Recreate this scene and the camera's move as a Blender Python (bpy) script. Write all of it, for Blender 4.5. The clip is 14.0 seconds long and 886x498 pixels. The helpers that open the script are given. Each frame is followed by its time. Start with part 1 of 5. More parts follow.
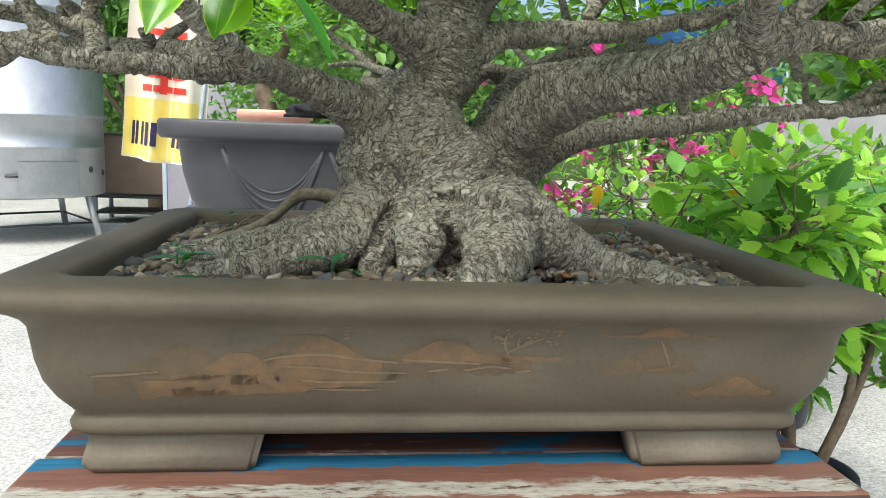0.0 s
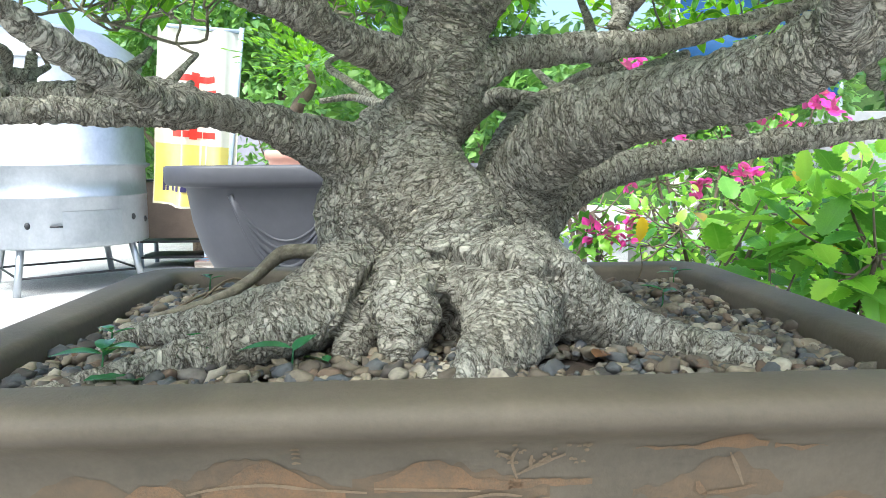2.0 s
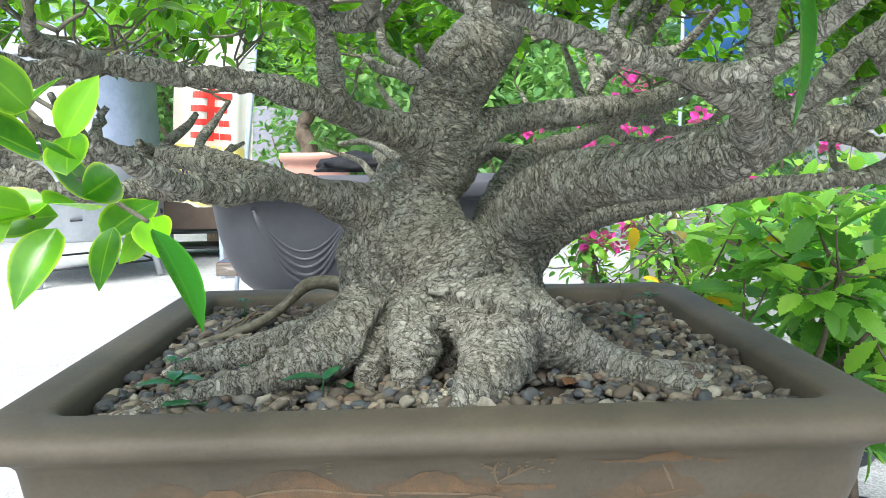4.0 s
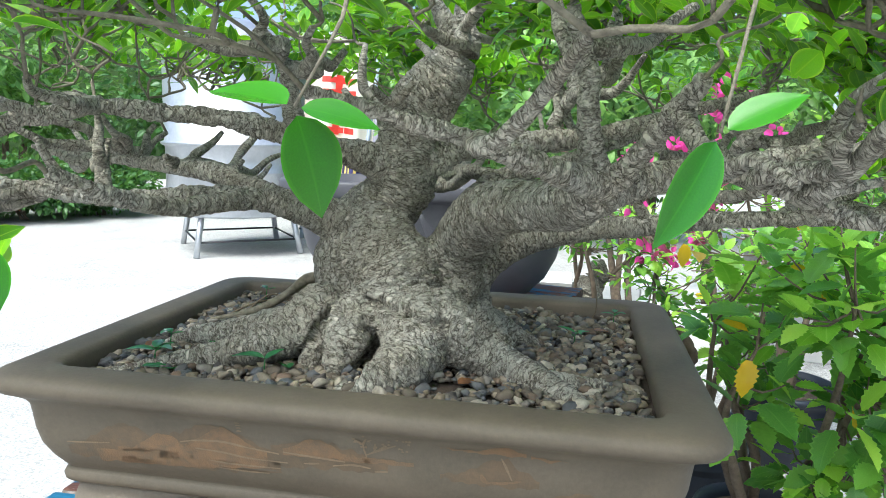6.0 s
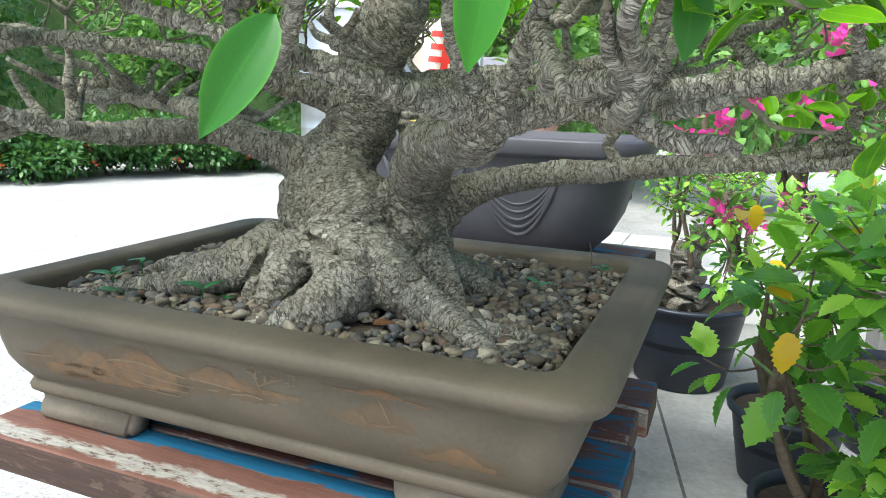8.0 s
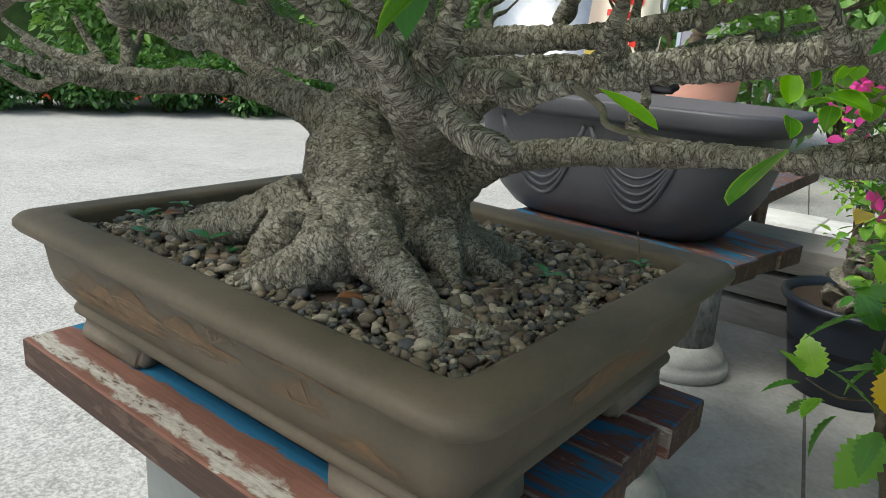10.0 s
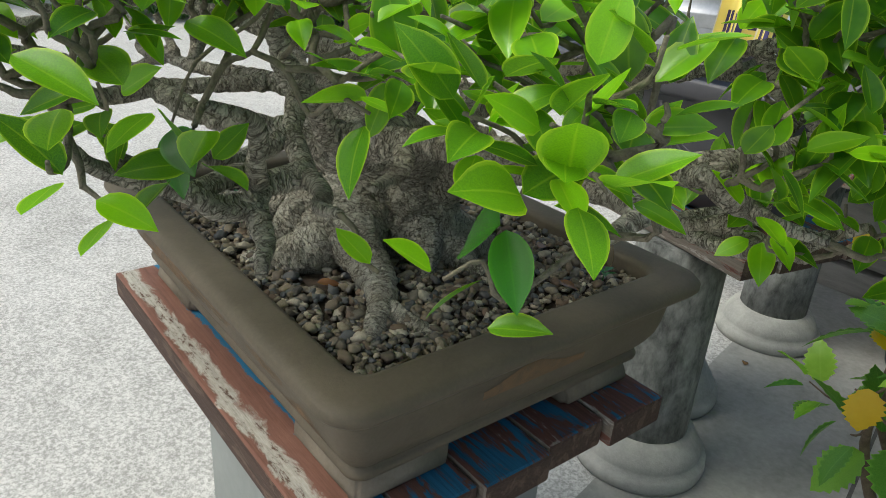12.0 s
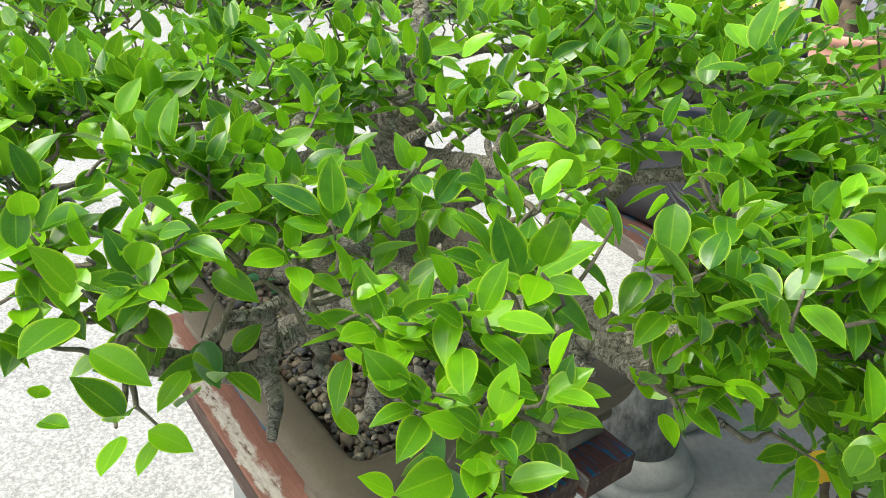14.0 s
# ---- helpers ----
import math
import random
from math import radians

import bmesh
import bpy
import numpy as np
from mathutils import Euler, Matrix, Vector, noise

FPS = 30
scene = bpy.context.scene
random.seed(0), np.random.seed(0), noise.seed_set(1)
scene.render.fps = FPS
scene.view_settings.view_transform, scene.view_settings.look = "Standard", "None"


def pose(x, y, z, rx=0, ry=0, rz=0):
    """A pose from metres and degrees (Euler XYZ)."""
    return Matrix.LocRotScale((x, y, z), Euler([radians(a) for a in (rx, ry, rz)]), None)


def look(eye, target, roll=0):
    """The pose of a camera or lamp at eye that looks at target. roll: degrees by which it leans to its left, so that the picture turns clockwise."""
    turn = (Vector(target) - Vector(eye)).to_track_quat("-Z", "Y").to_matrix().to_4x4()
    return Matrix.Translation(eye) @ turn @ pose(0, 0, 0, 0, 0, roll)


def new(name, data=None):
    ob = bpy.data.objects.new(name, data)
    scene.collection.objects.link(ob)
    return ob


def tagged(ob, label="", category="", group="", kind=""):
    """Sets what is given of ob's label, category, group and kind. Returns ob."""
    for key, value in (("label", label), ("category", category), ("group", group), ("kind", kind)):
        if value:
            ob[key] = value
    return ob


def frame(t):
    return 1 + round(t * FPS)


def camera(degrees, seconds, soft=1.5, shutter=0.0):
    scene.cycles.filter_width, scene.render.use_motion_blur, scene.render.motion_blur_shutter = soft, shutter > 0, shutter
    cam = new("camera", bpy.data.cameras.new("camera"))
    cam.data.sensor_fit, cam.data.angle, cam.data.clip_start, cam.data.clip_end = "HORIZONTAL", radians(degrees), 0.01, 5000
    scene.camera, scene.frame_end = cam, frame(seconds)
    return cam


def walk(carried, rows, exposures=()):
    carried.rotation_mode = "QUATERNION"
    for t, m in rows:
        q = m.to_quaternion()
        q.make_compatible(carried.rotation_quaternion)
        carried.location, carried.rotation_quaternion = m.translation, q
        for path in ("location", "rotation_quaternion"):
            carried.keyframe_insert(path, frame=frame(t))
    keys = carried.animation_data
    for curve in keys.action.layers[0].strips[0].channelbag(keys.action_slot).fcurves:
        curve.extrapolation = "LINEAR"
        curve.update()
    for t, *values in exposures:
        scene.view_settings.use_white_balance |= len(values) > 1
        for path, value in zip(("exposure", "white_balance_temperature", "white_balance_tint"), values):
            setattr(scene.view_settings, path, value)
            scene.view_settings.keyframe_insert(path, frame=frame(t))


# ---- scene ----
cam = camera(63.6, 14.0, 0.7)
PATH = [
    (0, (-0.094, 0.36, 0.842), (0.126, 2.322, 0.525), 2.2),
    (0.5, (-0.073, 0.485, 0.811), (0.188, 2.435, 0.453), 1.7),
    (1, (-0.053, 0.556, 0.822), (0.182, 2.517, 0.505), 0.4),
    (1.5, (-0.039, 0.554, 0.83), (0.08, 2.534, 0.57), -0.5),
    (2, (-0.026, 0.533, 0.855), (0.061, 2.517, 0.619), -0.5),
    (2.5, (-0.024, 0.506, 0.883), (0.056, 2.489, 0.641), -0.2),
    (2.7, (-0.023, 0.503, 0.888), (0.039, 2.491, 0.672), -0.7),
    (4.8, (-0.016, 0.321, 0.961), (0.039, 2.291, 0.621), -0.9),
    (5, (0.017, 0.311, 0.947), (0.046, 2.28, 0.599), -0.7),
    (5.5, (0.149, 0.281, 0.975), (-0.04, 2.243, 0.636), 1.3),
    (6, (0.262, 0.278, 0.992), (-0.094, 2.222, 0.686), 1.4),
    (6.5, (0.321, 0.304, 0.992), (-0.075, 2.234, 0.646), 2.0),
    (7, (0.358, 0.354, 0.987), (-0.025, 2.285, 0.638), 2.6),
    (7.5, (0.406, 0.397, 0.957), (-0.104, 2.297, 0.594), 3.6),
    (8, (0.518, 0.392, 0.961), (-0.221, 2.203, 0.544), 1.6),
    (8.5, (0.613, 0.401, 0.983), (-0.257, 2.135, 0.496), 0.6),
    (9, (0.646, 0.422, 0.974), (-0.387, 2.067, 0.501), 2.8),
    (9.2, (0.645, 0.457, 0.971), (-0.399, 2.097, 0.502), 3.7),
    (11.3, (0.878, 0.668, 1.077), (-0.538, 1.819, 0.258), 3.1),
    (11.5, (0.894, 0.669, 1.099), (-0.507, 1.819, 0.251), 4.4),
    (12, (0.933, 0.682, 1.161), (-0.467, 1.851, 0.341), 4.6),
    (12.5, (0.953, 0.67, 1.227), (-0.416, 1.882, 0.415), 5.1),
    (13, (0.966, 0.666, 1.283), (-0.373, 1.881, 0.427), 5.2),
    (13.5, (0.967, 0.676, 1.339), (-0.404, 1.835, 0.458), 5.0),
    (14, (0.976, 0.677, 1.371), (-0.424, 1.79, 0.476), 4.5),
]
KELVINS = [(0, 6300), (0.5, 6100), (1.2, 5750), (7.5, 5800), (8.2, 5950), (9, 6150), (11.5, 6400), (14, 6450)]
EXPOSURES = [(0, 0.9), (0.5, 1.05), (1.0, 1.45), (1.5, 1.55), (2.7, 1.5), (5, 1.2), (6.5, 1.2), (7.5, 1.38), (8.2, 1.08), (9, 0.6), (11.5, 0.3), (12, 0.35), (12.6, 0.70), (14, 0.82)]
walk(cam, [(t, look(eye, target, roll)) for t, eye, target, roll in PATH], [(t, e, float(np.interp(t, [k[0] for k in KELVINS], [k[1] for k in KELVINS])), 2) for t, e in EXPOSURES])

# ---- world and light: bright overcast day ----
GROUND = -0.30
world = bpy.data.worlds.new("world")
scene.world = world
world.use_nodes = True
wn = world.node_tree
sky = wn.nodes.new("ShaderNodeTexSky")
sky.sky_type = "NISHITA"
sky.sun_disc = False
sky.sun_elevation = radians(58)
sky.sun_rotation = radians(200)
sky.air_density, sky.dust_density, sky.ozone_density = 1.0, 6.0, 1.0
wn.links.new(sky.outputs[0], wn.nodes["Background"].inputs[0])
wn.nodes["Background"].inputs[1].default_value = 0.15
sun_data = bpy.data.lights.new("sun", "SUN")
sun_data.energy, sun_data.angle, sun_data.color = 1.5, radians(24), (1.0, 0.97, 0.92)
sun = new("sun", sun_data)
sun.matrix_world = look((-3, -3, 8), (0, 1.3, 0))


# ---- materials ----
from mathutils import kdtree


def material(name, rough=0.6, metal=0.0, spec=0.5):
    m = bpy.data.materials.new(name)
    m.use_nodes = True
    b = m.node_tree.nodes["Principled BSDF"]
    b.inputs["Roughness"].default_value = rough
    b.inputs["Metallic"].default_value = metal
    b.inputs["Specular IOR Level"].default_value = spec
    return m, m.node_tree, b


def node(nt, kind, **values):
    n = nt.nodes.new(kind)
    for k, v in values.items():
        n.inputs[k.replace("_", " ")].default_value = v
    return n


def coords(nt, scale=(1, 1, 1)):
    tc = nt.nodes.new("ShaderNodeTexCoord")
    mp = node(nt, "ShaderNodeMapping")
    mp.inputs["Scale"].default_value = scale
    nt.links.new(tc.outputs["Object"], mp.inputs["Vector"])
    return mp.outputs[0]


def ramp(nt, fac, stops):
    r = nt.nodes.new("ShaderNodeValToRGB")
    el = r.color_ramp.elements
    while len(el) < len(stops):
        el.new(0.5)
    for e, (p, c) in zip(el, stops):
        e.position = p
        e.color = (*c, 1) if len(c) == 3 else c
    nt.links.new(fac, r.inputs[0])
    return r.outputs[0]


def noise_tex(nt, vec, scale, detail=4, rough=0.6, distort=0.0):
    n = node(nt, "ShaderNodeTexNoise", Scale=scale, Detail=detail, Roughness=rough, Distortion=distort)
    nt.links.new(vec, n.inputs["Vector"])
    return n.outputs["Fac"]


def mix(nt, fac, a, b, blend="MIX"):
    n = nt.nodes.new("ShaderNodeMix")
    n.data_type, n.blend_type = "RGBA", blend
    for sock, v in ((n.inputs[0], fac), (n.inputs[6], a), (n.inputs[7], b)):
        if isinstance(v, bpy.types.NodeSocket):
            nt.links.new(v, sock)
        elif isinstance(v, (int, float)):
            sock.default_value = v
        else:
            sock.default_value = (*v, 1)
    return n.outputs[2]


def bump(nt, b, height, strength=0.5, distance=0.005):
    n = node(nt, "ShaderNodeBump", Strength=strength, Distance=distance)
    nt.links.new(height, n.inputs["Height"])
    nt.links.new(n.outputs[0], b.inputs["Normal"])


def mottled(name, dark, light, scale=20, rough=0.7, metal=0.0, relief=0.3, fine=None, stretch=(1, 1, 1), spec=0.4):
    """A surface of two tones, with stains at one scale and grain at a finer one."""
    m, nt, b = material(name, rough, metal, spec)
    v = coords(nt, stretch)
    big = noise_tex(nt, v, scale, 5, 0.6, 0.4)
    small = noise_tex(nt, v, fine or scale * 9, 3, 0.7)
    c = mix(nt, 0.35, ramp(nt, big, [(0.3, dark), (0.7, light)]), ramp(nt, small, [(0.25, dark), (0.75, light)]))
    nt.links.new(c, b.inputs["Base Color"])
    bump(nt, b, small, relief, 0.002)
    return m


M_POT = mottled("pot_clay", (0.070, 0.058, 0.039), (0.130, 0.106, 0.073), 9, 0.62, relief=0.22, fine=170)
M_FOOT = mottled("dusty_clay", (0.135, 0.116, 0.085), (0.235, 0.205, 0.16), 14, 0.75, relief=0.25, fine=170)


def bark_material():
    """Grey-brown bark in fine wrinkled ridges that run across the limbs."""
    m, nt, b = material("bark", 0.85, 0, 0.25)
    at = nt.nodes.new("ShaderNodeAttribute")
    at.attribute_name = "bark_place"
    v = at.outputs["Vector"]
    warp = nt.nodes.new("ShaderNodeTexNoise")
    warp.inputs["Scale"].default_value, warp.inputs["Detail"].default_value = 34, 4
    nt.links.new(v, warp.inputs["Vector"])
    add = nt.nodes.new("ShaderNodeVectorMath")
    add.operation = "MULTIPLY_ADD"
    nt.links.new(warp.outputs["Color"], add.inputs[0])
    add.inputs[1].default_value = (0.020, 0.020, 0.020)
    nt.links.new(v, add.inputs[2])
    jag = nt.nodes.new("ShaderNodeTexNoise")
    jag.inputs["Scale"].default_value, jag.inputs["Detail"].default_value = 190, 3
    nt.links.new(v, jag.inputs["Vector"])
    add2 = nt.nodes.new("ShaderNodeVectorMath")
    add2.operation = "MULTIPLY_ADD"
    nt.links.new(jag.outputs["Color"], add2.inputs[0])
    add2.inputs[1].default_value = (0.0038, 0.0038, 0.0038)
    nt.links.new(add.outputs[0], add2.inputs[2])

    def wrinkles(scale, width, floor):
        """Wandering cracks where a stretched noise crosses its middle value."""
        n = noise_tex(nt, add2.outputs[0], scale, 3, 0.5, 0.45)
        gap = nt.nodes.new("ShaderNodeMath")
        gap.operation = "SUBTRACT"
        nt.links.new(n, gap.inputs[0])
        gap.inputs[1].default_value = 0.5
        flat_gap = nt.nodes.new("ShaderNodeMath")
        flat_gap.operation = "ABSOLUTE"
        nt.links.new(gap.outputs[0], flat_gap.inputs[0])
        return ramp(nt, flat_gap.outputs[0], [(p, (q, q, q)) for p, q in ((0.0, floor), (width, floor + (1 - floor) * 0.55), (width * 2.8, 1.0))])

    coarse, middling, narrow = wrinkles(50, 0.015, 0.12), wrinkles(84, 0.021, 0.25), wrinkles(150, 0.030, 0.5)
    mid = noise_tex(nt, add.outputs[0], 120, 4, 0.65, 0.6)
    fine = noise_tex(nt, v, 480, 4, 0.7)
    big = noise_tex(nt, v, 9, 4, 0.6)
    tone = ramp(nt, big, [(0.3, (0.335, 0.298, 0.232)), (0.5, (0.385, 0.363, 0.30)), (0.72, (0.44, 0.43, 0.38))])
    tone = mix(nt, 0.2, tone, ramp(nt, mid, [(0.32, (0.22, 0.195, 0.14)), (0.5, (0.40, 0.375, 0.30)), (0.7, (0.62, 0.60, 0.52))]))
    tone = mix(nt, 0.16, tone, ramp(nt, fine, [(0.3, (0.18, 0.16, 0.115)), (0.7, (0.60, 0.58, 0.48))]))
    cracks = mix(nt, 0.75, mix(nt, 0.85, coarse, middling, "MULTIPLY"), narrow, "MULTIPLY")
    c = mix(nt, cracks, (0.060, 0.049, 0.035), tone)
    nt.links.new(c, b.inputs["Base Color"])
    bump(nt, b, mix(nt, 0.3, cracks, mid), 1.0, 0.0045)
    return m


M_BARK = bark_material()
M_STEM = mottled("brown_stem", (0.07, 0.05, 0.035), (0.20, 0.155, 0.11), 40, 0.9, relief=0.5)
M_TWIG = mottled("twig_bark", (0.085, 0.075, 0.052), (0.25, 0.225, 0.165), 120, 0.9, relief=1.0, fine=420)


def leaf_material(name, dark, light, margin, part_piece, thin=0.35, gloss=0.26):
    m, nt, b = material(name, gloss, 0, 0.45)
    if part_piece:
        rnd = nt.nodes.new("ShaderNodeObjectInfo").outputs["Random"]
    else:
        rnd = nt.nodes.new("ShaderNodeNewGeometry").outputs["Random Per Island"]
    tone = ramp(nt, rnd, [(0.0, dark), (0.5, [0.68 * d + 0.32 * l for d, l in zip(dark, light)]), (1.0, light)])
    at = nt.nodes.new("ShaderNodeAttribute")
    at.attribute_name = "margin"
    v = coords(nt)
    tone = mix(nt, 0.25, tone, ramp(nt, noise_tex(nt, v, 60, 3), [(0.3, dark), (0.7, light)]))
    edge = ramp(nt, at.outputs["Fac"], [(0.66, (0, 0, 0)), (0.79, (0.32, 0.32, 0.32)), (0.87, (0.32, 0.32, 0.32)), (0.98, (0.9, 0.9, 0.9))])
    c = mix(nt, edge, tone, margin)
    nt.links.new(c, b.inputs["Base Color"])
    tr = nt.nodes.new("ShaderNodeBsdfTranslucent")
    warm = mix(nt, 0.35, c, (0.33, 0.62, 0.02))
    nt.links.new(warm, tr.inputs[0])
    ms = nt.nodes.new("ShaderNodeMixShader")
    ms.inputs[0].default_value = thin
    nt.links.new(b.outputs[0], ms.inputs[1])
    nt.links.new(tr.outputs[0], ms.inputs[2])
    nt.links.new(ms.outputs[0], nt.nodes["Material Output"].inputs[0])
    bump(nt, b, noise_tex(nt, v, 220, 2), 0.15, 0.001)
    return m


FICUS = ((0.010, 0.092, 0.010), (0.25, 0.60, 0.008), (0.46, 0.68, 0.03))
M_LEAF = leaf_material("ficus_leaf", *FICUS, True)
M_LEAF_OLD = leaf_material("mature_ficus_leaf", (0.014, 0.105, 0.010), (0.050, 0.235, 0.014), (0.07, 0.28, 0.016), True, 0.24, 0.24)
M_LEAF_MANY = leaf_material("ficus_foliage", *FICUS, False)


def concrete_material():
    m, nt, b = material("concrete", 0.88, 0, 0.3)
    v = coords(nt)
    flecks = noise_tex(nt, v, 95, 4, 0.72)
    stains = noise_tex(nt, v, 1.3, 6, 0.62, 0.6)
    c = ramp(nt, stains, [(0.32, (0.22, 0.22, 0.205)), (0.48, (0.36, 0.36, 0.345)), (0.7, (0.47, 0.47, 0.455))])
    c = mix(nt, 0.4, c, ramp(nt, noise_tex(nt, v, 14, 5, 0.7, 1.0), [(0.35, (0.27, 0.27, 0.255)), (0.65, (0.54, 0.54, 0.525))]))
    c = mix(nt, 0.42, c, ramp(nt, flecks, [(0.40, (0.12, 0.12, 0.11)), (0.50, (0.38, 0.38, 0.37)), (0.60, (0.68, 0.68, 0.66))]))
    nt.links.new(c, b.inputs["Base Color"])
    bump(nt, b, flecks, 0.35, 0.002)
    return m


M_CONC = concrete_material()


def paint_material(name, paint, wood, bare, worn=0.5, scale=9):
    """Old paint that has flaked off grainy wood."""
    m, nt, b = material(name, 0.7, 0, 0.35)
    v = coords(nt, (0.45, 2.2, 1.6))
    n1 = noise_tex(nt, v, scale * 1.5, 8, 0.72, 0.5)
    grain = noise_tex(nt, coords(nt, (0.12, 3, 3)), 60, 4, 0.7)
    c = ramp(nt, n1, [(worn - 0.03, paint), (worn, wood), (worn + 0.12, wood), (worn + 0.15, bare)])
    c = mix(nt, 0.4, c, ramp(nt, grain, [(0.3, (0.03, 0.025, 0.02)), (0.6, (0.55, 0.5, 0.46))]), "OVERLAY")
    nt.links.new(c, b.inputs["Base Color"])
    bump(nt, b, mix(nt, 0.5, n1, grain), 0.6, 0.004)
    return m


M_BLUE = paint_material("blue_paint", (0.02, 0.13, 0.245), (0.13, 0.06, 0.045), (0.30, 0.25, 0.225), 0.485)
def front_plank_material():
    """Red oxide paint with a strip worn to pale wood along the front edge and blue paint along the back edge."""
    m, nt, b = material("worn_front_plank", 0.72, 0, 0.35)
    v = coords(nt)
    sp = nt.nodes.new("ShaderNodeSeparateXYZ")
    nt.links.new(v, sp.inputs[0])
    wander = noise_tex(nt, coords(nt, (1, 2, 2)), 9, 7, 0.68, 0.6)

    def across(axis, lo, hi, sway):
        r = node(nt, "ShaderNodeMapRange")
        r.inputs[1].default_value, r.inputs[2].default_value = lo, hi
        nt.links.new(sp.outputs[axis], r.inputs[0])
        a = nt.nodes.new("ShaderNodeMath")
        a.operation = "MULTIPLY_ADD"
        nt.links.new(wander, a.inputs[0])
        a.inputs[1].default_value = sway
        nt.links.new(r.outputs[0], a.inputs[2])
        return a.outputs[0]

    grain = noise_tex(nt, coords(nt, (0.10, 3, 3)), 70, 5, 0.72)
    speck = noise_tex(nt, coords(nt, (0.5, 1.6, 1.6)), 85, 4, 0.7)
    red = ramp(nt, wander, [(0.3, (0.16, 0.075, 0.054)), (0.7, (0.225, 0.115, 0.083))])
    pale = ramp(nt, speck, [(0.36, (0.11, 0.065, 0.045)), (0.46, (0.36, 0.35, 0.31)), (0.65, (0.46, 0.45, 0.41))])
    bare = ramp(nt, speck, [(0.35, (0.075, 0.065, 0.05)), (0.6, (0.25, 0.235, 0.20))])
    y = across(1, -0.327, -0.220, 0.55)
    strip = ramp(nt, y, [(0.36, (0, 0, 0)), (0.40, (1, 1, 1)), (0.60, (1, 1, 1)), (0.66, (0, 0, 0))])
    blue = ramp(nt, y, [(0.97, (0, 0, 0)), (1.0, (1, 1, 1))])
    low = ramp(nt, across(2, 0.745, 0.795, 0.5), [(0.50, (1, 1, 1)), (0.56, (0, 0, 0))])
    c = mix(nt, strip, red, pale)
    c = mix(nt, blue, c, (0.022, 0.15, 0.28))
    c = mix(nt, low, c, bare)
    c = mix(nt, 0.3, c, ramp(nt, grain, [(0.3, (0.06, 0.05, 0.04)), (0.6, (0.55, 0.52, 0.5))]), "OVERLAY")
    nt.links.new(c, b.inputs["Base Color"])
    bump(nt, b, mix(nt, 0.5, speck, grain), 0.6, 0.003)
    return m


M_FRONT = front_plank_material()
M_RED = paint_material("red_oxide_paint", (0.155, 0.062, 0.045), (0.20, 0.175, 0.15), (0.38, 0.36, 0.33), 0.46)
M_ENDS = paint_material("weathered_wood", (0.06, 0.036, 0.028), (0.11, 0.075, 0.055), (0.26, 0.2, 0.16), 0.56, 14)


# ---- mesh helpers ----
def part(name, bm, mat, parent=None, label="", smooth=True):
    me = bpy.data.meshes.new(name)
    bm.to_mesh(me)
    bm.free()
    return link(name, me, mat, parent, label, smooth)


def link(name, me, mat, parent=None, label="", smooth=True):
    for mt in (mat if isinstance(mat, (list, tuple)) else [mat]):
        if mt and mt.name not in me.materials:
            me.materials.append(mt)
    if smooth:
        me.polygons.foreach_set("use_smooth", [True] * len(me.polygons))
    ob = new(name, me)
    if parent:
        ob.parent = parent
    if label:
        ob["label"] = label
    return ob


def empty(name, label, category, at=(0, 0, 0), group="", kind=""):
    e = new(name)
    e.location = at
    return tagged(e, label, category, group, kind)


def spline(pts, n=5):
    """Catmull-Rom through rows of numbers."""
    p = [np.array(q, float) for q in pts]
    p = [2 * p[0] - p[1]] + p + [2 * p[-1] - p[-2]]
    out = []
    for i in range(1, len(p) - 2):
        a, b, c, d = p[i - 1:i + 3]
        for k in range(n):
            t = k / n
            out.append(0.5 * (2 * b + (c - a) * t + (2 * a - 5 * b + 4 * c - d) * t * t + (3 * b - a - 3 * c + d) * t ** 3))
    return out + [p[-2]]


def tube(bm, pts, seg=10, n=5, wobble=0.0, cap=True):
    """A tapered round tube through rows of x, y, z, radius."""
    rows = spline(pts, n)
    rings = []
    up = Vector((0.3, 0.2, 1)).normalized()
    for i, r in enumerate(rows):
        a, b = rows[max(i - 1, 0)], rows[min(i + 1, len(rows) - 1)]
        d = Vector(b[:3] - a[:3]).normalized()
        side = d.cross(up)
        if side.length < 0.05:
            side = d.cross(Vector((1, 0, 0)))
        side.normalize()
        up2 = side.cross(d)
        ring = []
        for k in range(seg):
            an = 2 * math.pi * k / seg
            c = Vector(r[:3])
            rad = max(r[3], 0.0008)
            if wobble:
                rad *= 1 + wobble * noise.noise(c * 22 + Vector((k * 0.9, 0, 0)))
            ring.append(bm.verts.new(c + (side * math.cos(an) + up2 * math.sin(an)) * rad))
        rings.append(ring)
    for a, b in zip(rings, rings[1:]):
        for k in range(seg):
            bm.faces.new((a[k], a[(k + 1) % seg], b[(k + 1) % seg], b[k]))
    if cap:
        bm.faces.new(rings[0][::-1])
        bm.faces.new(rings[-1])
    return bm


def rrect(hx, hy, r, n=6):
    out = []
    for cx, cy, a0 in ((hx - r, hy - r, 0), (r - hx, hy - r, 90), (r - hx, r - hy, 180), (hx - r, r - hy, 270)):
        for k in range(n + 1):
            a = radians(a0 + 90 * k / n)
            out.append((cx + r * math.cos(a), cy + r * math.sin(a)))
    return out


def loft(bm, loops, close_first=False, close_last=False):
    rings = [[bm.verts.new(p) for p in lp] for lp in loops]
    for a, b in zip(rings, rings[1:]):
        n = len(a)
        for k in range(n):
            bm.faces.new((a[k], a[(k + 1) % n], b[(k + 1) % n], b[k]))
    if close_first:
        bm.faces.new(rings[0][::-1])
    if close_last:
        bm.faces.new(rings[-1])
    return rings


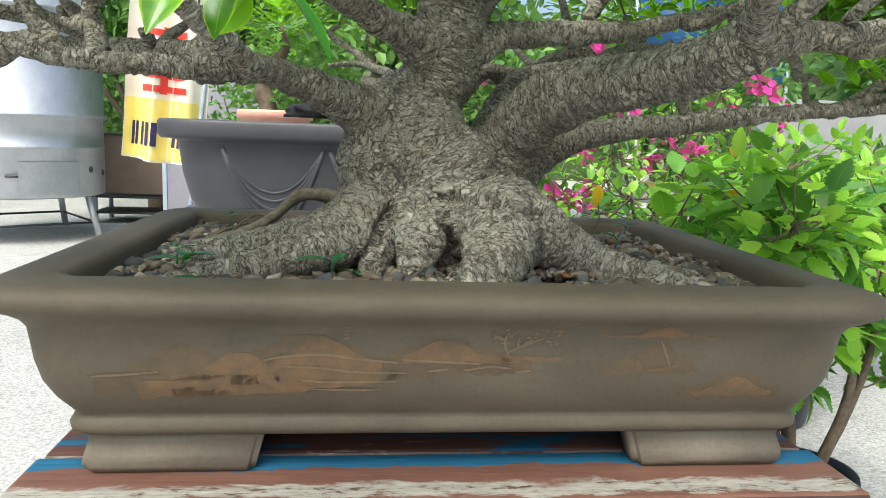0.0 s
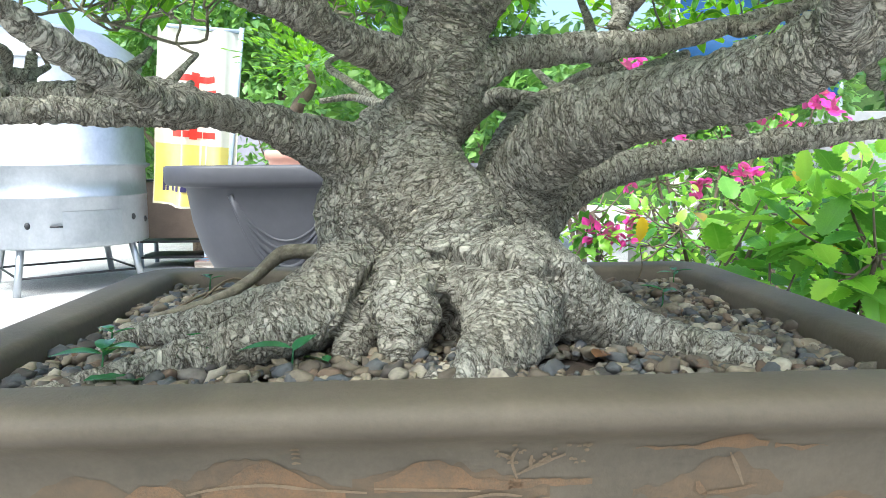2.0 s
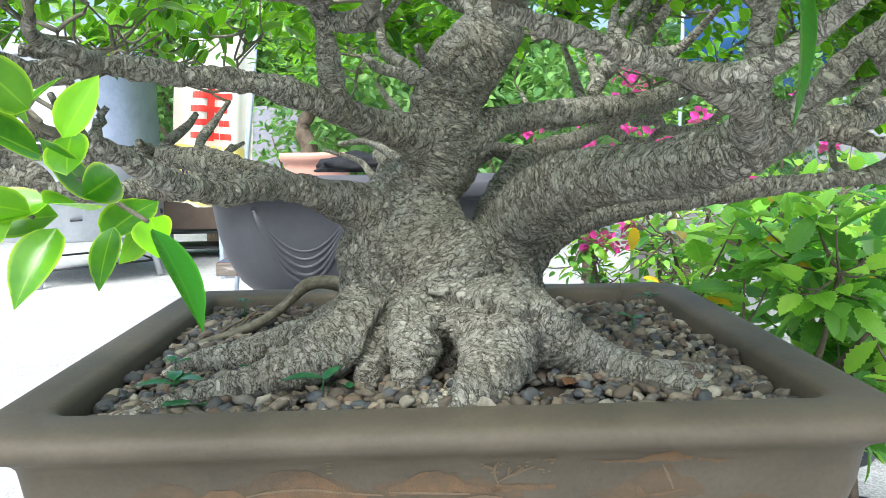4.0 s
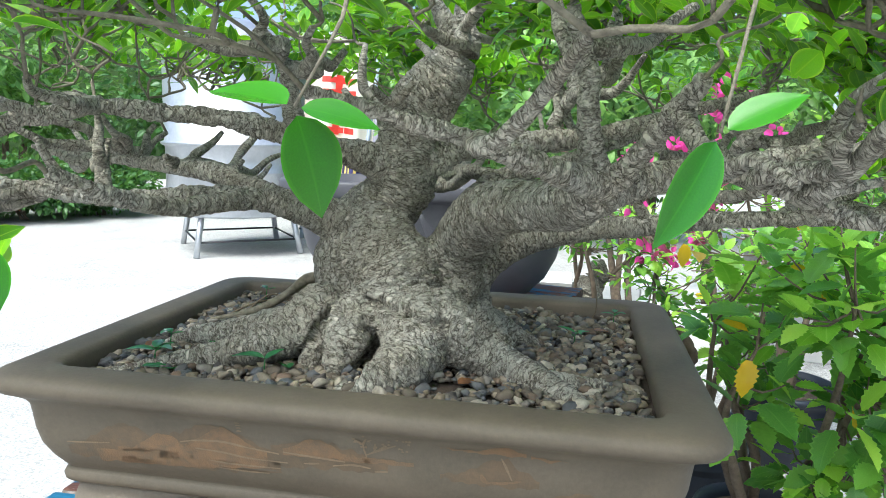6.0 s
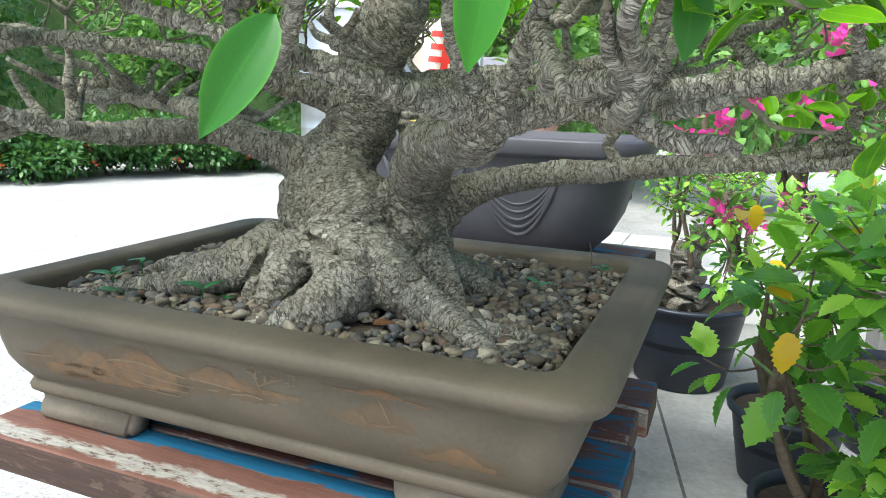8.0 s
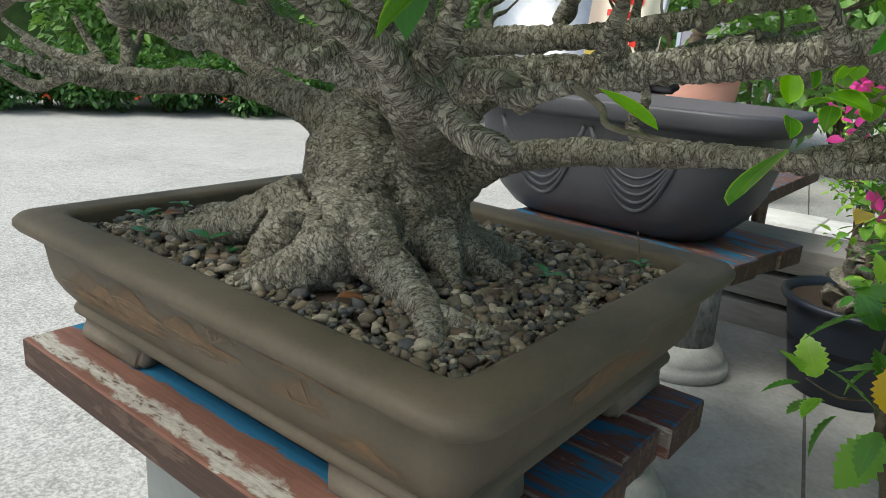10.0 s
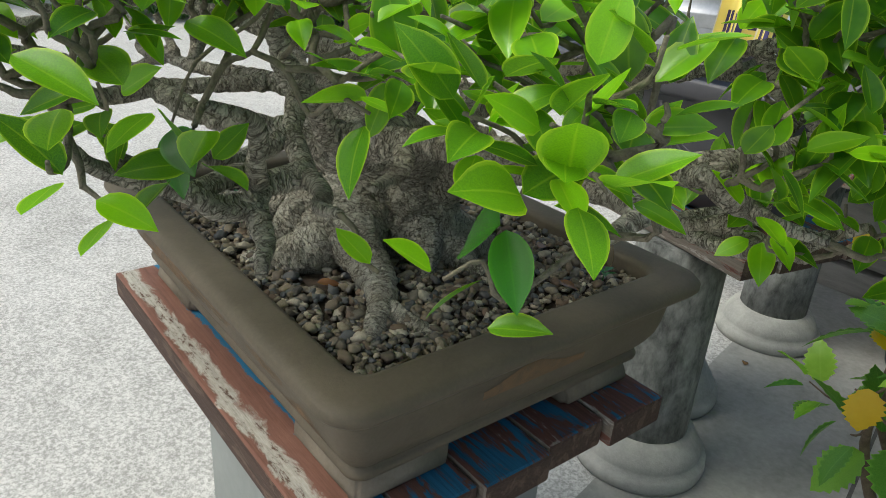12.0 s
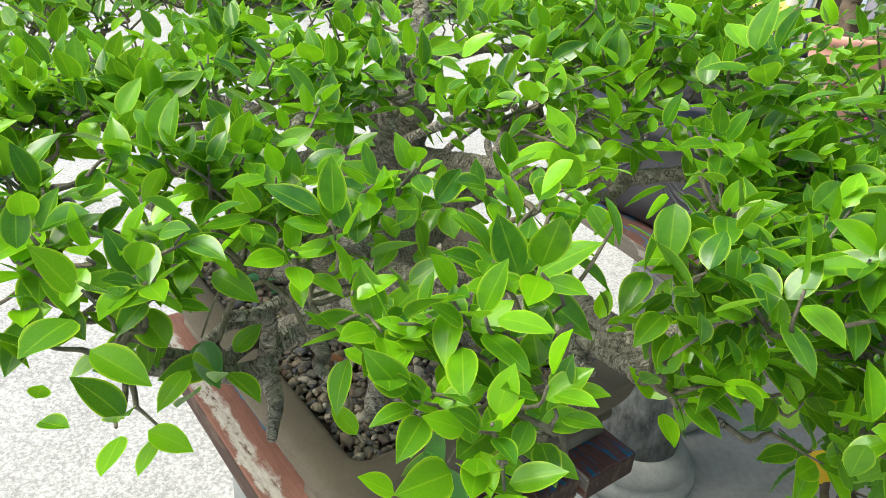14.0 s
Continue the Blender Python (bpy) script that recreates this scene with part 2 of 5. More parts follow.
def box(bm, x0, x1, y0, y1, z0, z1, bevel=0.004, seg=2):
    made = bmesh.ops.create_cube(bm, size=1, matrix=Matrix.LocRotScale(((x0 + x1) / 2, (y0 + y1) / 2, (z0 + z1) / 2), None, (x1 - x0, y1 - y0, z1 - z0)))
    if bevel:
        edges = list({e for v in made["verts"] for e in v.link_edges})
        bmesh.ops.bevel(bm, geom=edges, offset=bevel, segments=seg, affect="EDGES", profile=0.5)
    return bm


def lathe(bm, rows, seg=32, at=(0, 0, 0), close=(True, False)):
    loft(bm, [[(at[0] + r * math.cos(2 * math.pi * k / seg), at[1] + r * math.sin(2 * math.pi * k / seg), at[2] + z) for k in range(seg)] for r, z in rows], *close)
    return bm


# ---- ground ----
bm = bmesh.new()
bmesh.ops.create_grid(bm, x_segments=40, y_segments=40, size=400, matrix=Matrix.Translation((0, 0, GROUND)))
ground = tagged(part("ground", bm, M_CONC), "pale weathered concrete yard with stains and flecks", "ground", kind="structure")

# ---- the long clay pot ----
CX, CY = 0.0, 1.312
HX, HY = 0.37, 0.267
BENCH = 0.498
PROFILE = [(0.0, 0.64), (0.0, 0.692), (0.004, 0.699), (0.012, 0.7015), (0.048, 0.701), (0.060, 0.698), (0.066, 0.691), (0.066, 0.684),
           (0.061, 0.677), (0.050, 0.671), (0.040, 0.664), (0.034, 0.655), (0.032, 0.64), (0.030, 0.622), (0.025, 0.601), (0.016, 0.583),
           (0.004, 0.566), (0.0, 0.562), (0.004, 0.559), (0.007, 0.553), (0.006, 0.547), (0.0, 0.542), (-0.006, 0.539), (-0.03, 0.5385)]


def face_offset(z):
    rows = sorted((b, a) for a, b in PROFILE[7:])
    return float(np.interp(z, [r[0] for r in rows], [r[1] for r in rows]))


clay_pot = empty("bonsai_pot", "long brown clay bonsai pot with a painted landscape, on a bench", "pot", (CX, CY, BENCH))


POT0 = (CX, CY, BENCH)
bm = bmesh.new()
loops = []
for o, z in PROFILE:
    loops.append([(CX + x, CY + y, z) for x, y in rrect(HX + o, HY + o, 0.022 + max(o, 0) * 0.4, 7)])
loft(bm, loops)
bmesh.ops.translate(bm, verts=bm.verts, vec=-Vector(POT0))
part("body", bm, M_POT, clay_pot)


def pot_foot(sx, sy):
    """A corner foot, cut back in a cloud curve where it meets the open side."""
    bm = bmesh.new()
    lx, ly, w = 0.17, 0.15, 0.045
    ox, oy = HX - 0.004, HY - 0.004
    shape = [(ox, oy), (ox, oy - ly), (ox - w, oy - ly), (ox - w, oy - w), (ox - lx, oy - w), (ox - lx, oy)]
    loops = []
    for z, grow in ((0.5385, -0.004), (0.531, -0.005), (0.518, -0.001), (0.506, 0.001), (0.499, -0.004)):
        ring = []
        for i, (x, y) in enumerate(shape):
            cut = (0.5385 - z) * 0.25
            if i in (1, 2):
                y += cut - 0.006
            if i in (4, 5):
                x += cut - 0.006
            ring.append(((x + (grow if i in (0, 1, 2) else 0)) * sx, (y + (grow if i in (0, 5, 4) else 0)) * sy, z - BENCH))
        loops.append(ring if sx * sy > 0 else ring[::-1])
    loft(bm, loops, True, True)
    bmesh.ops.recalc_face_normals(bm, faces=bm.faces)
    edges = [e for e in bm.edges if abs(e.verts[0].co.z - e.verts[1].co.z) > 0.003]
    bmesh.ops.bevel(bm, geom=edges, offset=0.007, segments=3, affect="EDGES")
    part("foot", bm, M_FOOT, clay_pot, "dusty paler clay foot")


for sx in (-1, 1):
    for sy in (-1, 1):
        pot_foot(sx, sy)

# ---- the bench under it ----
bench = empty("display_bench", "weathered wooden bench in flaked blue and red paint on a white concrete block", "bench", (0, CY, GROUND))
B0 = Vector((0, CY, GROUND))


def plank(owner, at, x0, x1, y0, y1, z0, z1, mats):
    bm = bmesh.new()
    box(bm, x0, x1, y0, y1, z0, z1, 0.005)
    bmesh.ops.translate(bm, verts=bm.verts, vec=-at)
    for f in bm.faces:
        n = f.normal
        f.material_index = 0 if n.z > 0.7 else (2 if abs(n.x) > 0.7 else 1)
    return part("plank", bm, mats, owner, smooth=False)


edges_y = [(0.985, 1.092), (1.097, 1.205), (1.210, 1.335), (1.341, 1.46), (1.466, 1.59)]
for i, (a, b) in enumerate(edges_y):
    top = [M_FRONT, M_FRONT, M_ENDS] if i == 0 else [M_BLUE, M_RED, M_ENDS]
    plank(bench, B0, -0.425 + 0.004 * (i % 2), 0.425 + [0.0, -0.006, 0.004, -0.008, 0.006][i], a, b, BENCH - 0.05, BENCH - 0.001 * (i % 2), top)
M_WHITE = mottled("whitewashed_concrete", (0.19, 0.205, 0.20), (0.25, 0.27, 0.265), 6, 0.8, relief=0.2)
bm = bmesh.new()
box(bm, -0.30, 0.29, 1.10, 1.50, GROUND, BENCH - 0.052, 0.02, 3)
bmesh.ops.translate(bm, verts=bm.verts, vec=-B0)
part("leg", bm, M_WHITE, bench, "whitewashed concrete block leg")

# ---- the ficus: trunk, roots and main limbs as one grown form ----
TRUNK = [
    # left half of the trunk, the neck and the leader
    [(-0.045, 1.335, 0.65, 0.08), (-0.048, 1.33, 0.715, 0.090), (-0.050, 1.33, 0.77, 0.082), (-0.052, 1.332, 0.82, 0.077), (-0.040, 1.33, 0.865, 0.062), (-0.008, 1.33, 0.905, 0.050), (0.010, 1.33, 0.94, 0.050), (0.013, 1.328, 0.98, 0.047), (0.022, 1.325, 1.02, 0.048), (0.05, 1.32, 1.06, 0.046), (0.075, 1.315, 1.09, 0.038), (0.09, 1.32, 1.13, 0.028), (0.06, 1.33, 1.18, 0.018), (0.04, 1.34, 1.22, 0.009)],
    # right half of the trunk, which bends forward into the thick limb
    [(0.06, 1.345, 0.65, 0.07), (0.07, 1.34, 0.715, 0.078), (0.077, 1.335, 0.77, 0.066), (0.086, 1.328, 0.81, 0.054), (0.104, 1.31, 0.845, 0.043), (0.126, 1.275, 0.875, 0.041), (0.15, 1.24, 0.895, 0.040), (0.188, 1.205, 0.906, 0.035), (0.225, 1.16, 0.913, 0.032), (0.262, 1.10, 0.925, 0.031), (0.285, 1.06, 0.94, 0.028), (0.33, 1.075, 0.952, 0.019), (0.40, 1.12, 0.962, 0.0165), (0.48, 1.15, 0.975, 0.014), (0.58, 1.15, 0.99, 0.011), (0.70, 1.12, 1.02, 0.007)],
    # long low limb to the east
    [(0.10, 1.345, 0.79, 0.048), (0.15, 1.36, 0.822, 0.030), (0.20, 1.367, 0.842, 0.022), (0.26, 1.373, 0.856, 0.0185), (0.33, 1.378, 0.866, 0.0165), (0.40, 1.367, 0.876, 0.0155), (0.46, 1.347, 0.886, 0.0135), (0.53, 1.32, 0.892, 0.0105), (0.62, 1.3, 0.90, 0.0075), (0.70, 1.285, 0.925, 0.005)],
    # two limbs to the west
    [(-0.06, 1.32, 0.85, 0.048), (-0.115, 1.285, 0.878, 0.027), (-0.16, 1.24, 0.895, 0.0185), (-0.20, 1.21, 0.903, 0.016), (-0.25, 1.18, 0.905, 0.0155), (-0.31, 1.16, 0.903, 0.0125), (-0.40, 1.13, 0.905, 0.010), (-0.55, 1.1, 0.93, 0.0065)],
    [(-0.19, 1.2, 0.902, 0.0155), (-0.205, 1.1, 0.9, 0.0125), (-0.215, 1.0, 0.912, 0.0105), (-0.25, 0.9, 0.95, 0.0075)],
    [(-0.09, 1.32, 0.86, 0.034), (-0.165, 1.31, 0.89, 0.0185), (-0.22, 1.29, 0.912, 0.016), (-0.286, 1.31, 0.93, 0.016), (-0.4, 1.36, 0.937, 0.0135), (-0.533, 1.40, 0.945, 0.010), (-0.72, 1.45, 0.955, 0.0065)],
    # upper limb to the west with its stub, upper limb to the east
    [(0.0, 1.325, 0.945, 0.036), (-0.045, 1.285, 0.963, 0.0235), (-0.085, 1.25, 0.975, 0.0185), (-0.126, 1.2, 0.992, 0.0165), (-0.188, 1.15, 1.01, 0.0135), (-0.259, 1.1, 1.016, 0.011), (-0.36, 1.03, 1.03, 0.0075)],
    [(0.04, 1.33, 0.958, 0.032), (0.085, 1.345, 0.975, 0.021), (0.15, 1.37, 0.985, 0.018), (0.22, 1.39, 0.992, 0.0165), (0.30, 1.42, 1.005, 0.0145), (0.42, 1.48, 1.04, 0.011), (0.56, 1.55, 1.08, 0.0075)],
    [(0.07, 1.36, 0.83, 0.028), (0.09, 1.385, 0.875, 0.022), (0.115, 1.41, 0.91, 0.019), (0.16, 1.46, 0.935, 0.017), (0.25, 1.54, 0.96, 0.013), (0.4, 1.64, 1.02, 0.008)],
    # limbs that leave the thick limb's elbow
    [(0.29, 1.045, 0.945, 0.018), (0.258, 1.005, 0.955, 0.0145), (0.235, 0.95, 0.968, 0.0125), (0.19, 0.915, 0.985, 0.0105), (0.12, 0.89, 1.005, 0.0085), (0.03, 0.87, 1.03, 0.006)],
    [(0.285, 1.05, 0.95, 0.0165), (0.272, 1.02, 1.0, 0.0125), (0.268, 1.0, 1.06, 0.0095), (0.25, 0.98, 1.12, 0.0065)],
    [(0.305, 1.04, 0.955, 0.0145), (0.335, 1.01, 1.0, 0.011), (0.37, 0.96, 1.05, 0.0075)],
    [(-0.112, 1.212, 0.985, 0.0165), (-0.118, 1.2, 1.03, 0.0135), (-0.125, 1.19, 1.08, 0.0105), (-0.15, 1.17, 1.13, 0.007)],
    # surface roots: west, its twin behind, the two small ones in the middle
    [(-0.09, 1.255, 0.738, 0.047), (-0.11, 1.215, 0.724, 0.040), (-0.142, 1.18, 0.709, 0.031), (-0.18, 1.16, 0.697, 0.0245), (-0.22, 1.148, 0.688, 0.0195), (-0.28, 1.12, 0.680, 0.013), (-0.33, 1.09, 0.674, 0.007), (-0.36, 1.075, 0.668, 0.004)],
    [(-0.09, 1.295, 0.73, 0.048), (-0.15, 1.272, 0.710, 0.031), (-0.20, 1.26, 0.701, 0.0245), (-0.25, 1.25, 0.694, 0.019), (-0.30, 1.238, 0.687, 0.0125), (-0.335, 1.225, 0.675, 0.006)],
    [(-0.17, 1.268, 0.703, 0.022), (-0.21, 1.295, 0.694, 0.017), (-0.26, 1.315, 0.684, 0.012), (-0.30, 1.33, 0.672, 0.006)],
    [(-0.028, 1.215, 0.748, 0.036), (-0.030, 1.182, 0.730, 0.0315), (-0.034, 1.162, 0.709, 0.0255), (-0.038, 1.150, 0.690, 0.0175), (-0.041, 1.138, 0.673, 0.009)],
    [(-0.070, 1.208, 0.712, 0.028), (-0.078, 1.188, 0.699, 0.0225), (-0.082, 1.175, 0.685, 0.0165), (-0.086, 1.163, 0.671, 0.008)],
    # the front knee and the arched root to the east with its fork
    [(0.054, 1.225, 0.740, 0.060), (0.064, 1.190, 0.728, 0.055), (0.060, 1.155, 0.708, 0.042), (0.042, 1.122, 0.692, 0.029), (0.014, 1.098, 0.683, 0.019), (-0.02, 1.080, 0.676, 0.009)],
    [(0.075, 1.222, 0.748, 0.052), (0.110, 1.200, 0.731, 0.043), (0.145, 1.198, 0.712, 0.033), (0.186, 1.193, 0.695, 0.0255), (0.225, 1.172, 0.685, 0.020), (0.26, 1.142, 0.680, 0.0165), (0.292, 1.108, 0.674, 0.0115), (0.315, 1.09, 0.664, 0.006)],
    [(0.225, 1.172, 0.684, 0.0165), (0.272, 1.178, 0.682, 0.0135), (0.312, 1.19, 0.677, 0.0095), (0.335, 1.197, 0.668, 0.004)],
    # roots at the sides and back
    [(0.12, 1.315, 0.72, 0.042), (0.155, 1.298, 0.703, 0.023), (0.178, 1.285, 0.688, 0.0135), (0.19, 1.276, 0.674, 0.006)],
    [(0.12, 1.35, 0.70, 0.048), (0.175, 1.358, 0.69, 0.022), (0.215, 1.364, 0.675, 0.010)],
    [(0.1, 1.36, 0.7, 0.055), (0.14, 1.42, 0.685, 0.03), (0.165, 1.48, 0.668, 0.014)],
    [(0.03, 1.39, 0.7, 0.055), (0.05, 1.455, 0.68, 0.028), (0.06, 1.505, 0.664, 0.012)],
    [(-0.06, 1.38, 0.7, 0.055), (-0.12, 1.44, 0.685, 0.03), (-0.2, 1.49, 0.664, 0.012)],
    # the swollen front of the trunk
    [(0.015, 1.285, 0.69, 0.074), (0.015, 1.275, 0.74, 0.073), (0.010, 1.288, 0.785, 0.071), (-0.012, 1.298, 0.828, 0.058), (-0.025, 1.31, 0.87, 0.046)],
]
T0 = Vector((0, 1.3, 0.66))
bm = bmesh.new()
for limb in TRUNK:
    tube(bm, limb, 14, 6, 0.10)
me = bpy.data.meshes.new("grown")
bm.to_mesh(me)
bm.free()
tmp = new("grown", me)
rm = tmp.modifiers.new("skin", "REMESH")
rm.mode, rm.voxel_size = "VOXEL", 0.0022
sm = tmp.modifiers.new("even", "SMOOTH")
sm.factor, sm.iterations = 0.5, 5
dg = bpy.context.evaluated_depsgraph_get()
grown = bpy.data.meshes.new_from_object(tmp.evaluated_get(dg))
bpy.data.objects.remove(tmp)
co = np.empty(len(grown.vertices) * 3)
no = np.empty(len(grown.vertices) * 3)
grown.vertices.foreach_get("co", co)
grown.vertices.foreach_get("normal", no)
co, no = co.reshape(-1, 3), no.reshape(-1, 3)
def bark_places(mesh, limbs, at):
    """Places for the bark's pattern, drawn out along each limb so that the wrinkles run round it."""
    samples = []
    for limb in limbs:
        rows, s = spline(limb, 6), 0.0
        for i, r in enumerate(rows):
            a, b = rows[max(i - 1, 0)], rows[min(i + 1, len(rows) - 1)]
            d = (b - a)[:3]
            if i:
                s += float(np.linalg.norm((r - rows[i - 1])[:3]))
            samples.append((Vector(r[:3]), r[3], Vector(d).normalized(), s))
    tree = kdtree.KDTree(len(samples))
    for i, q in enumerate(samples):
        tree.insert(q[0], i)
    tree.balance()
    out = np.empty((len(mesh.vertices), 3), dtype=np.float32)
    for v in mesh.vertices:
        p = v.co + at
        best, gap = None, 9
        for c, i, d in tree.find_n(p, 8):
            if d - samples[i][1] < gap:
                best, gap = samples[i], d - samples[i][1]
        s = best[3] + (p - best[0]).dot(best[2])
        out[v.index] = (p + best[2] * s * 0.6)[:]
    a = mesh.attributes.new("bark_place", "FLOAT_VECTOR", "POINT")
    a.data.foreach_set("vector", out.ravel())
    return out


place = bark_places(grown, TRUNK, Vector((0, 0, 0)))


def crease(q, scale):
    return abs(noise.noise(Vector((q[0] * scale, q[1] * scale, q[2] * scale))))


lift = np.array([0.0030 * noise.noise(Vector(p) * 28) + 0.0060 * min(crease(q, 20), 0.28) + 0.0050 * min(crease(q, 40), 0.3) + 0.0046 * min(crease(q, 70), 0.3) + 0.0008 * noise.noise(Vector(p) * 210) for p, q in zip(co.tolist(), place.tolist())]) - 0.0030
# the folds above the front knee, between the root heads and up the trunk
FOLDS = [((-0.075, 0.766), (-0.042, 0.760), 0.003), ((-0.042, 0.760), (0.009, 0.768), 0.005), ((0.009, 0.768), (0.058, 0.769), 0.007), ((0.058, 0.769), (0.105, 0.752), 0.006), ((-0.004, 0.752), (0.010, 0.713), 0.006), ((0.010, 0.713), (-0.002, 0.690), 0.005),
         ((-0.060, 0.756), (-0.080, 0.722), 0.007), ((-0.080, 0.722), (-0.104, 0.692), 0.005), ((-0.080, 0.850), (-0.073, 0.813), 0.003), ((-0.073, 0.813), (-0.053, 0.773), 0.004), ((-0.045, 0.855), (-0.012, 0.832), 0.002), ((0.0, 0.785), (0.07, 0.790), 0.0025), ((0.01, 0.80), (0.08, 0.803), 0.002)]
for (xa, za), (xb, zb), depth in FOLDS:
    a, b = np.array((xa, za)), np.array((xb, zb))
    p = co[:, [0, 2]]
    u = np.clip(((p - a) @ (b - a)) / ((b - a) @ (b - a)), 0, 1)
    wavy = 0.003 * np.sin(p[:, 0] * 95 + za * 50)
    gap = np.linalg.norm(p - a - u[:, None] * (b - a), axis=1) + wavy
    lift -= np.where(co[:, 1] < 1.27, 1.6 * depth * np.exp(-(gap / 0.0048) ** 2), 0) - np.where(co[:, 1] < 1.27, 0.3 * depth * np.exp(-((gap - 0.011) / 0.006) ** 2), 0)
co += no * lift[:, None]
co -= np.array(T0)
grown.vertices.foreach_set("co", co.ravel())
ficus = empty("bonsai_ficus_tree", "old ficus bonsai with thick rough trunk, spreading limbs and glossy leaves", "bonsai tree", T0)
link("trunk", grown, M_BARK, ficus, "thick grey-brown trunk with wrinkled bark and surface roots")

# ---- soil ----
M_SOIL = mottled("soil", (0.018, 0.013, 0.009), (0.07, 0.05, 0.035), 60, 0.95, relief=0.8)


def soil_height(x, y):
    d = math.hypot((x - 0.02) / 0.25, (y - 1.28) / 0.17)
    return 0.678 + 0.006 * math.exp(-d * d) + 0.006 * noise.noise(Vector((x * 9, y * 9, 0.3)))


bm = bmesh.new()
nx, ny = 60, 44
grid = [[bm.verts.new((CX - HX + 2 * HX * i / nx, CY - HY + 2 * HY * j / ny, soil_height(CX - HX + 2 * HX * i / nx, CY - HY + 2 * HY * j / ny) - 0.006)) for j in range(ny + 1)] for i in range(nx + 1)]
for i in range(nx):
    for j in range(ny):
        bm.faces.new((grid[i][j], grid[i + 1][j], grid[i + 1][j + 1], grid[i][j + 1]))
bmesh.ops.translate(bm, verts=bm.verts, vec=-Vector(POT0))
soil = tagged(part("soil", bm, M_SOIL), "dark damp potting soil under the gravel", "soil", kind="stuff")
soil.location = POT0

# ---- leaves ----
def leaf_shape(width, tip, fold, curl, teeth=0, n=7):
    """One leaf of unit length along +y: margin, halves folded up along the midrib, tip curled down. Returns points, faces, margin values."""
    pts, faces, marg = [], [], []
    for i in range(n + 1):
        t = i / n
        w = width * 0.5 * (math.sin(math.pi * t ** 0.80) ** 0.78) * (1 - tip * 0.6 * max(0, t - 0.75) / 0.25)
        if i == n:
            w = 0.004
        if teeth and 0 < i < n:
            w *= 1.0 + (0.13 if i % 2 else -0.13)
        z = -curl * t * t
        for k, u in enumerate((-1, -0.45, 0, 0.45, 1)):
            pts.append((u * w, t, z + fold * abs(u) * w))
            marg.append(1.0 if abs(u) == 1 else (0.80 if u == 0 else 0.0))
    for i in range(n):
        for k in range(4):
            a = i * 5 + k
            faces.append((a, a + 1, a + 6, a + 5))
    return np.array(pts), faces, np.array(marg)


def leaf_mesh(name, shape, mat, smooth=True):
    pts, faces, marg = shape
    me = bpy.data.meshes.new(name)
    me.from_pydata([tuple(p) for p in pts], [], faces)
    at = me.attributes.new("margin", "FLOAT", "POINT")
    at.data.foreach_set("value", marg.astype(np.float32))
    me.materials.append(mat)
    me.polygons.foreach_set("use_smooth", [smooth] * len(me.polygons))
    return me


def frame_of(d, up):
    d = Vector(d).normalized()
    x = d.cross(Vector(up))
    if x.length < 1e-3:
        x = d.cross(Vector((1, 0.3, 0)))
    x.normalize()
    return Matrix((x, d, x.cross(d))).transposed()


def cloud(name, shapes, rows, mat, parent=None, label="", smooth=True):
    """Many leaves in one mesh. rows: place, rotation matrix, size, index of shape."""
    verts, faces, marg, base = [], [], [], 0
    for p, m, s, k in rows:
        pts, fc, mg = shapes[k]
        q = (pts * s) @ np.array(m).T + np.array(p)
        verts.append(q)
        marg.append(mg)
        faces.extend([tuple(base + i for i in f) for f in fc])
        base += len(pts)
    me = bpy.data.meshes.new(name)
    verts = np.concatenate(verts)
    me.vertices.add(len(verts))
    me.vertices.foreach_set("co", verts.ravel().astype(np.float32))
    sizes = np.array([len(f) for f in faces], dtype=np.int32)
    flat = np.fromiter((i for f in faces for i in f), dtype=np.int32)
    me.loops.add(len(flat))
    me.loops.foreach_set("vertex_index", flat)
    me.polygons.add(len(faces))
    starts = np.concatenate(([0], np.cumsum(sizes)[:-1])).astype(np.int32)
    me.polygons.foreach_set("loop_start", starts)
    me.update(calc_edges=True)
    me.validate()
    at = me.attributes.new("margin", "FLOAT", "POINT")
    at.data.foreach_set("value", np.concatenate(marg).astype(np.float32))
    return link(name, me, mat, parent, label, smooth)


rng = random.Random(7)
FICUS_SHAPES = [leaf_shape(rng.uniform(0.50, 0.66), 0.5, rng.uniform(0.05, 0.45), rng.uniform(0.0, 0.28), 0, 8) for _ in range(8)]

# ---- the crown: secondary branches, twigs and shoots ----
def in_crown(x, y, grow=1.0):
    return abs(x / (0.84 * grow)) ** 3 + abs((y - 1.30) / (0.66 * grow)) ** 3 < 1


nodes, node_r = [], []
for limb in TRUNK[:13]:
    for r in spline(limb, 4)[6:]:
        nodes.append(r[:3])
        node_r.append(r[3])
nodes, node_r = np.array(nodes), np.array(node_r)


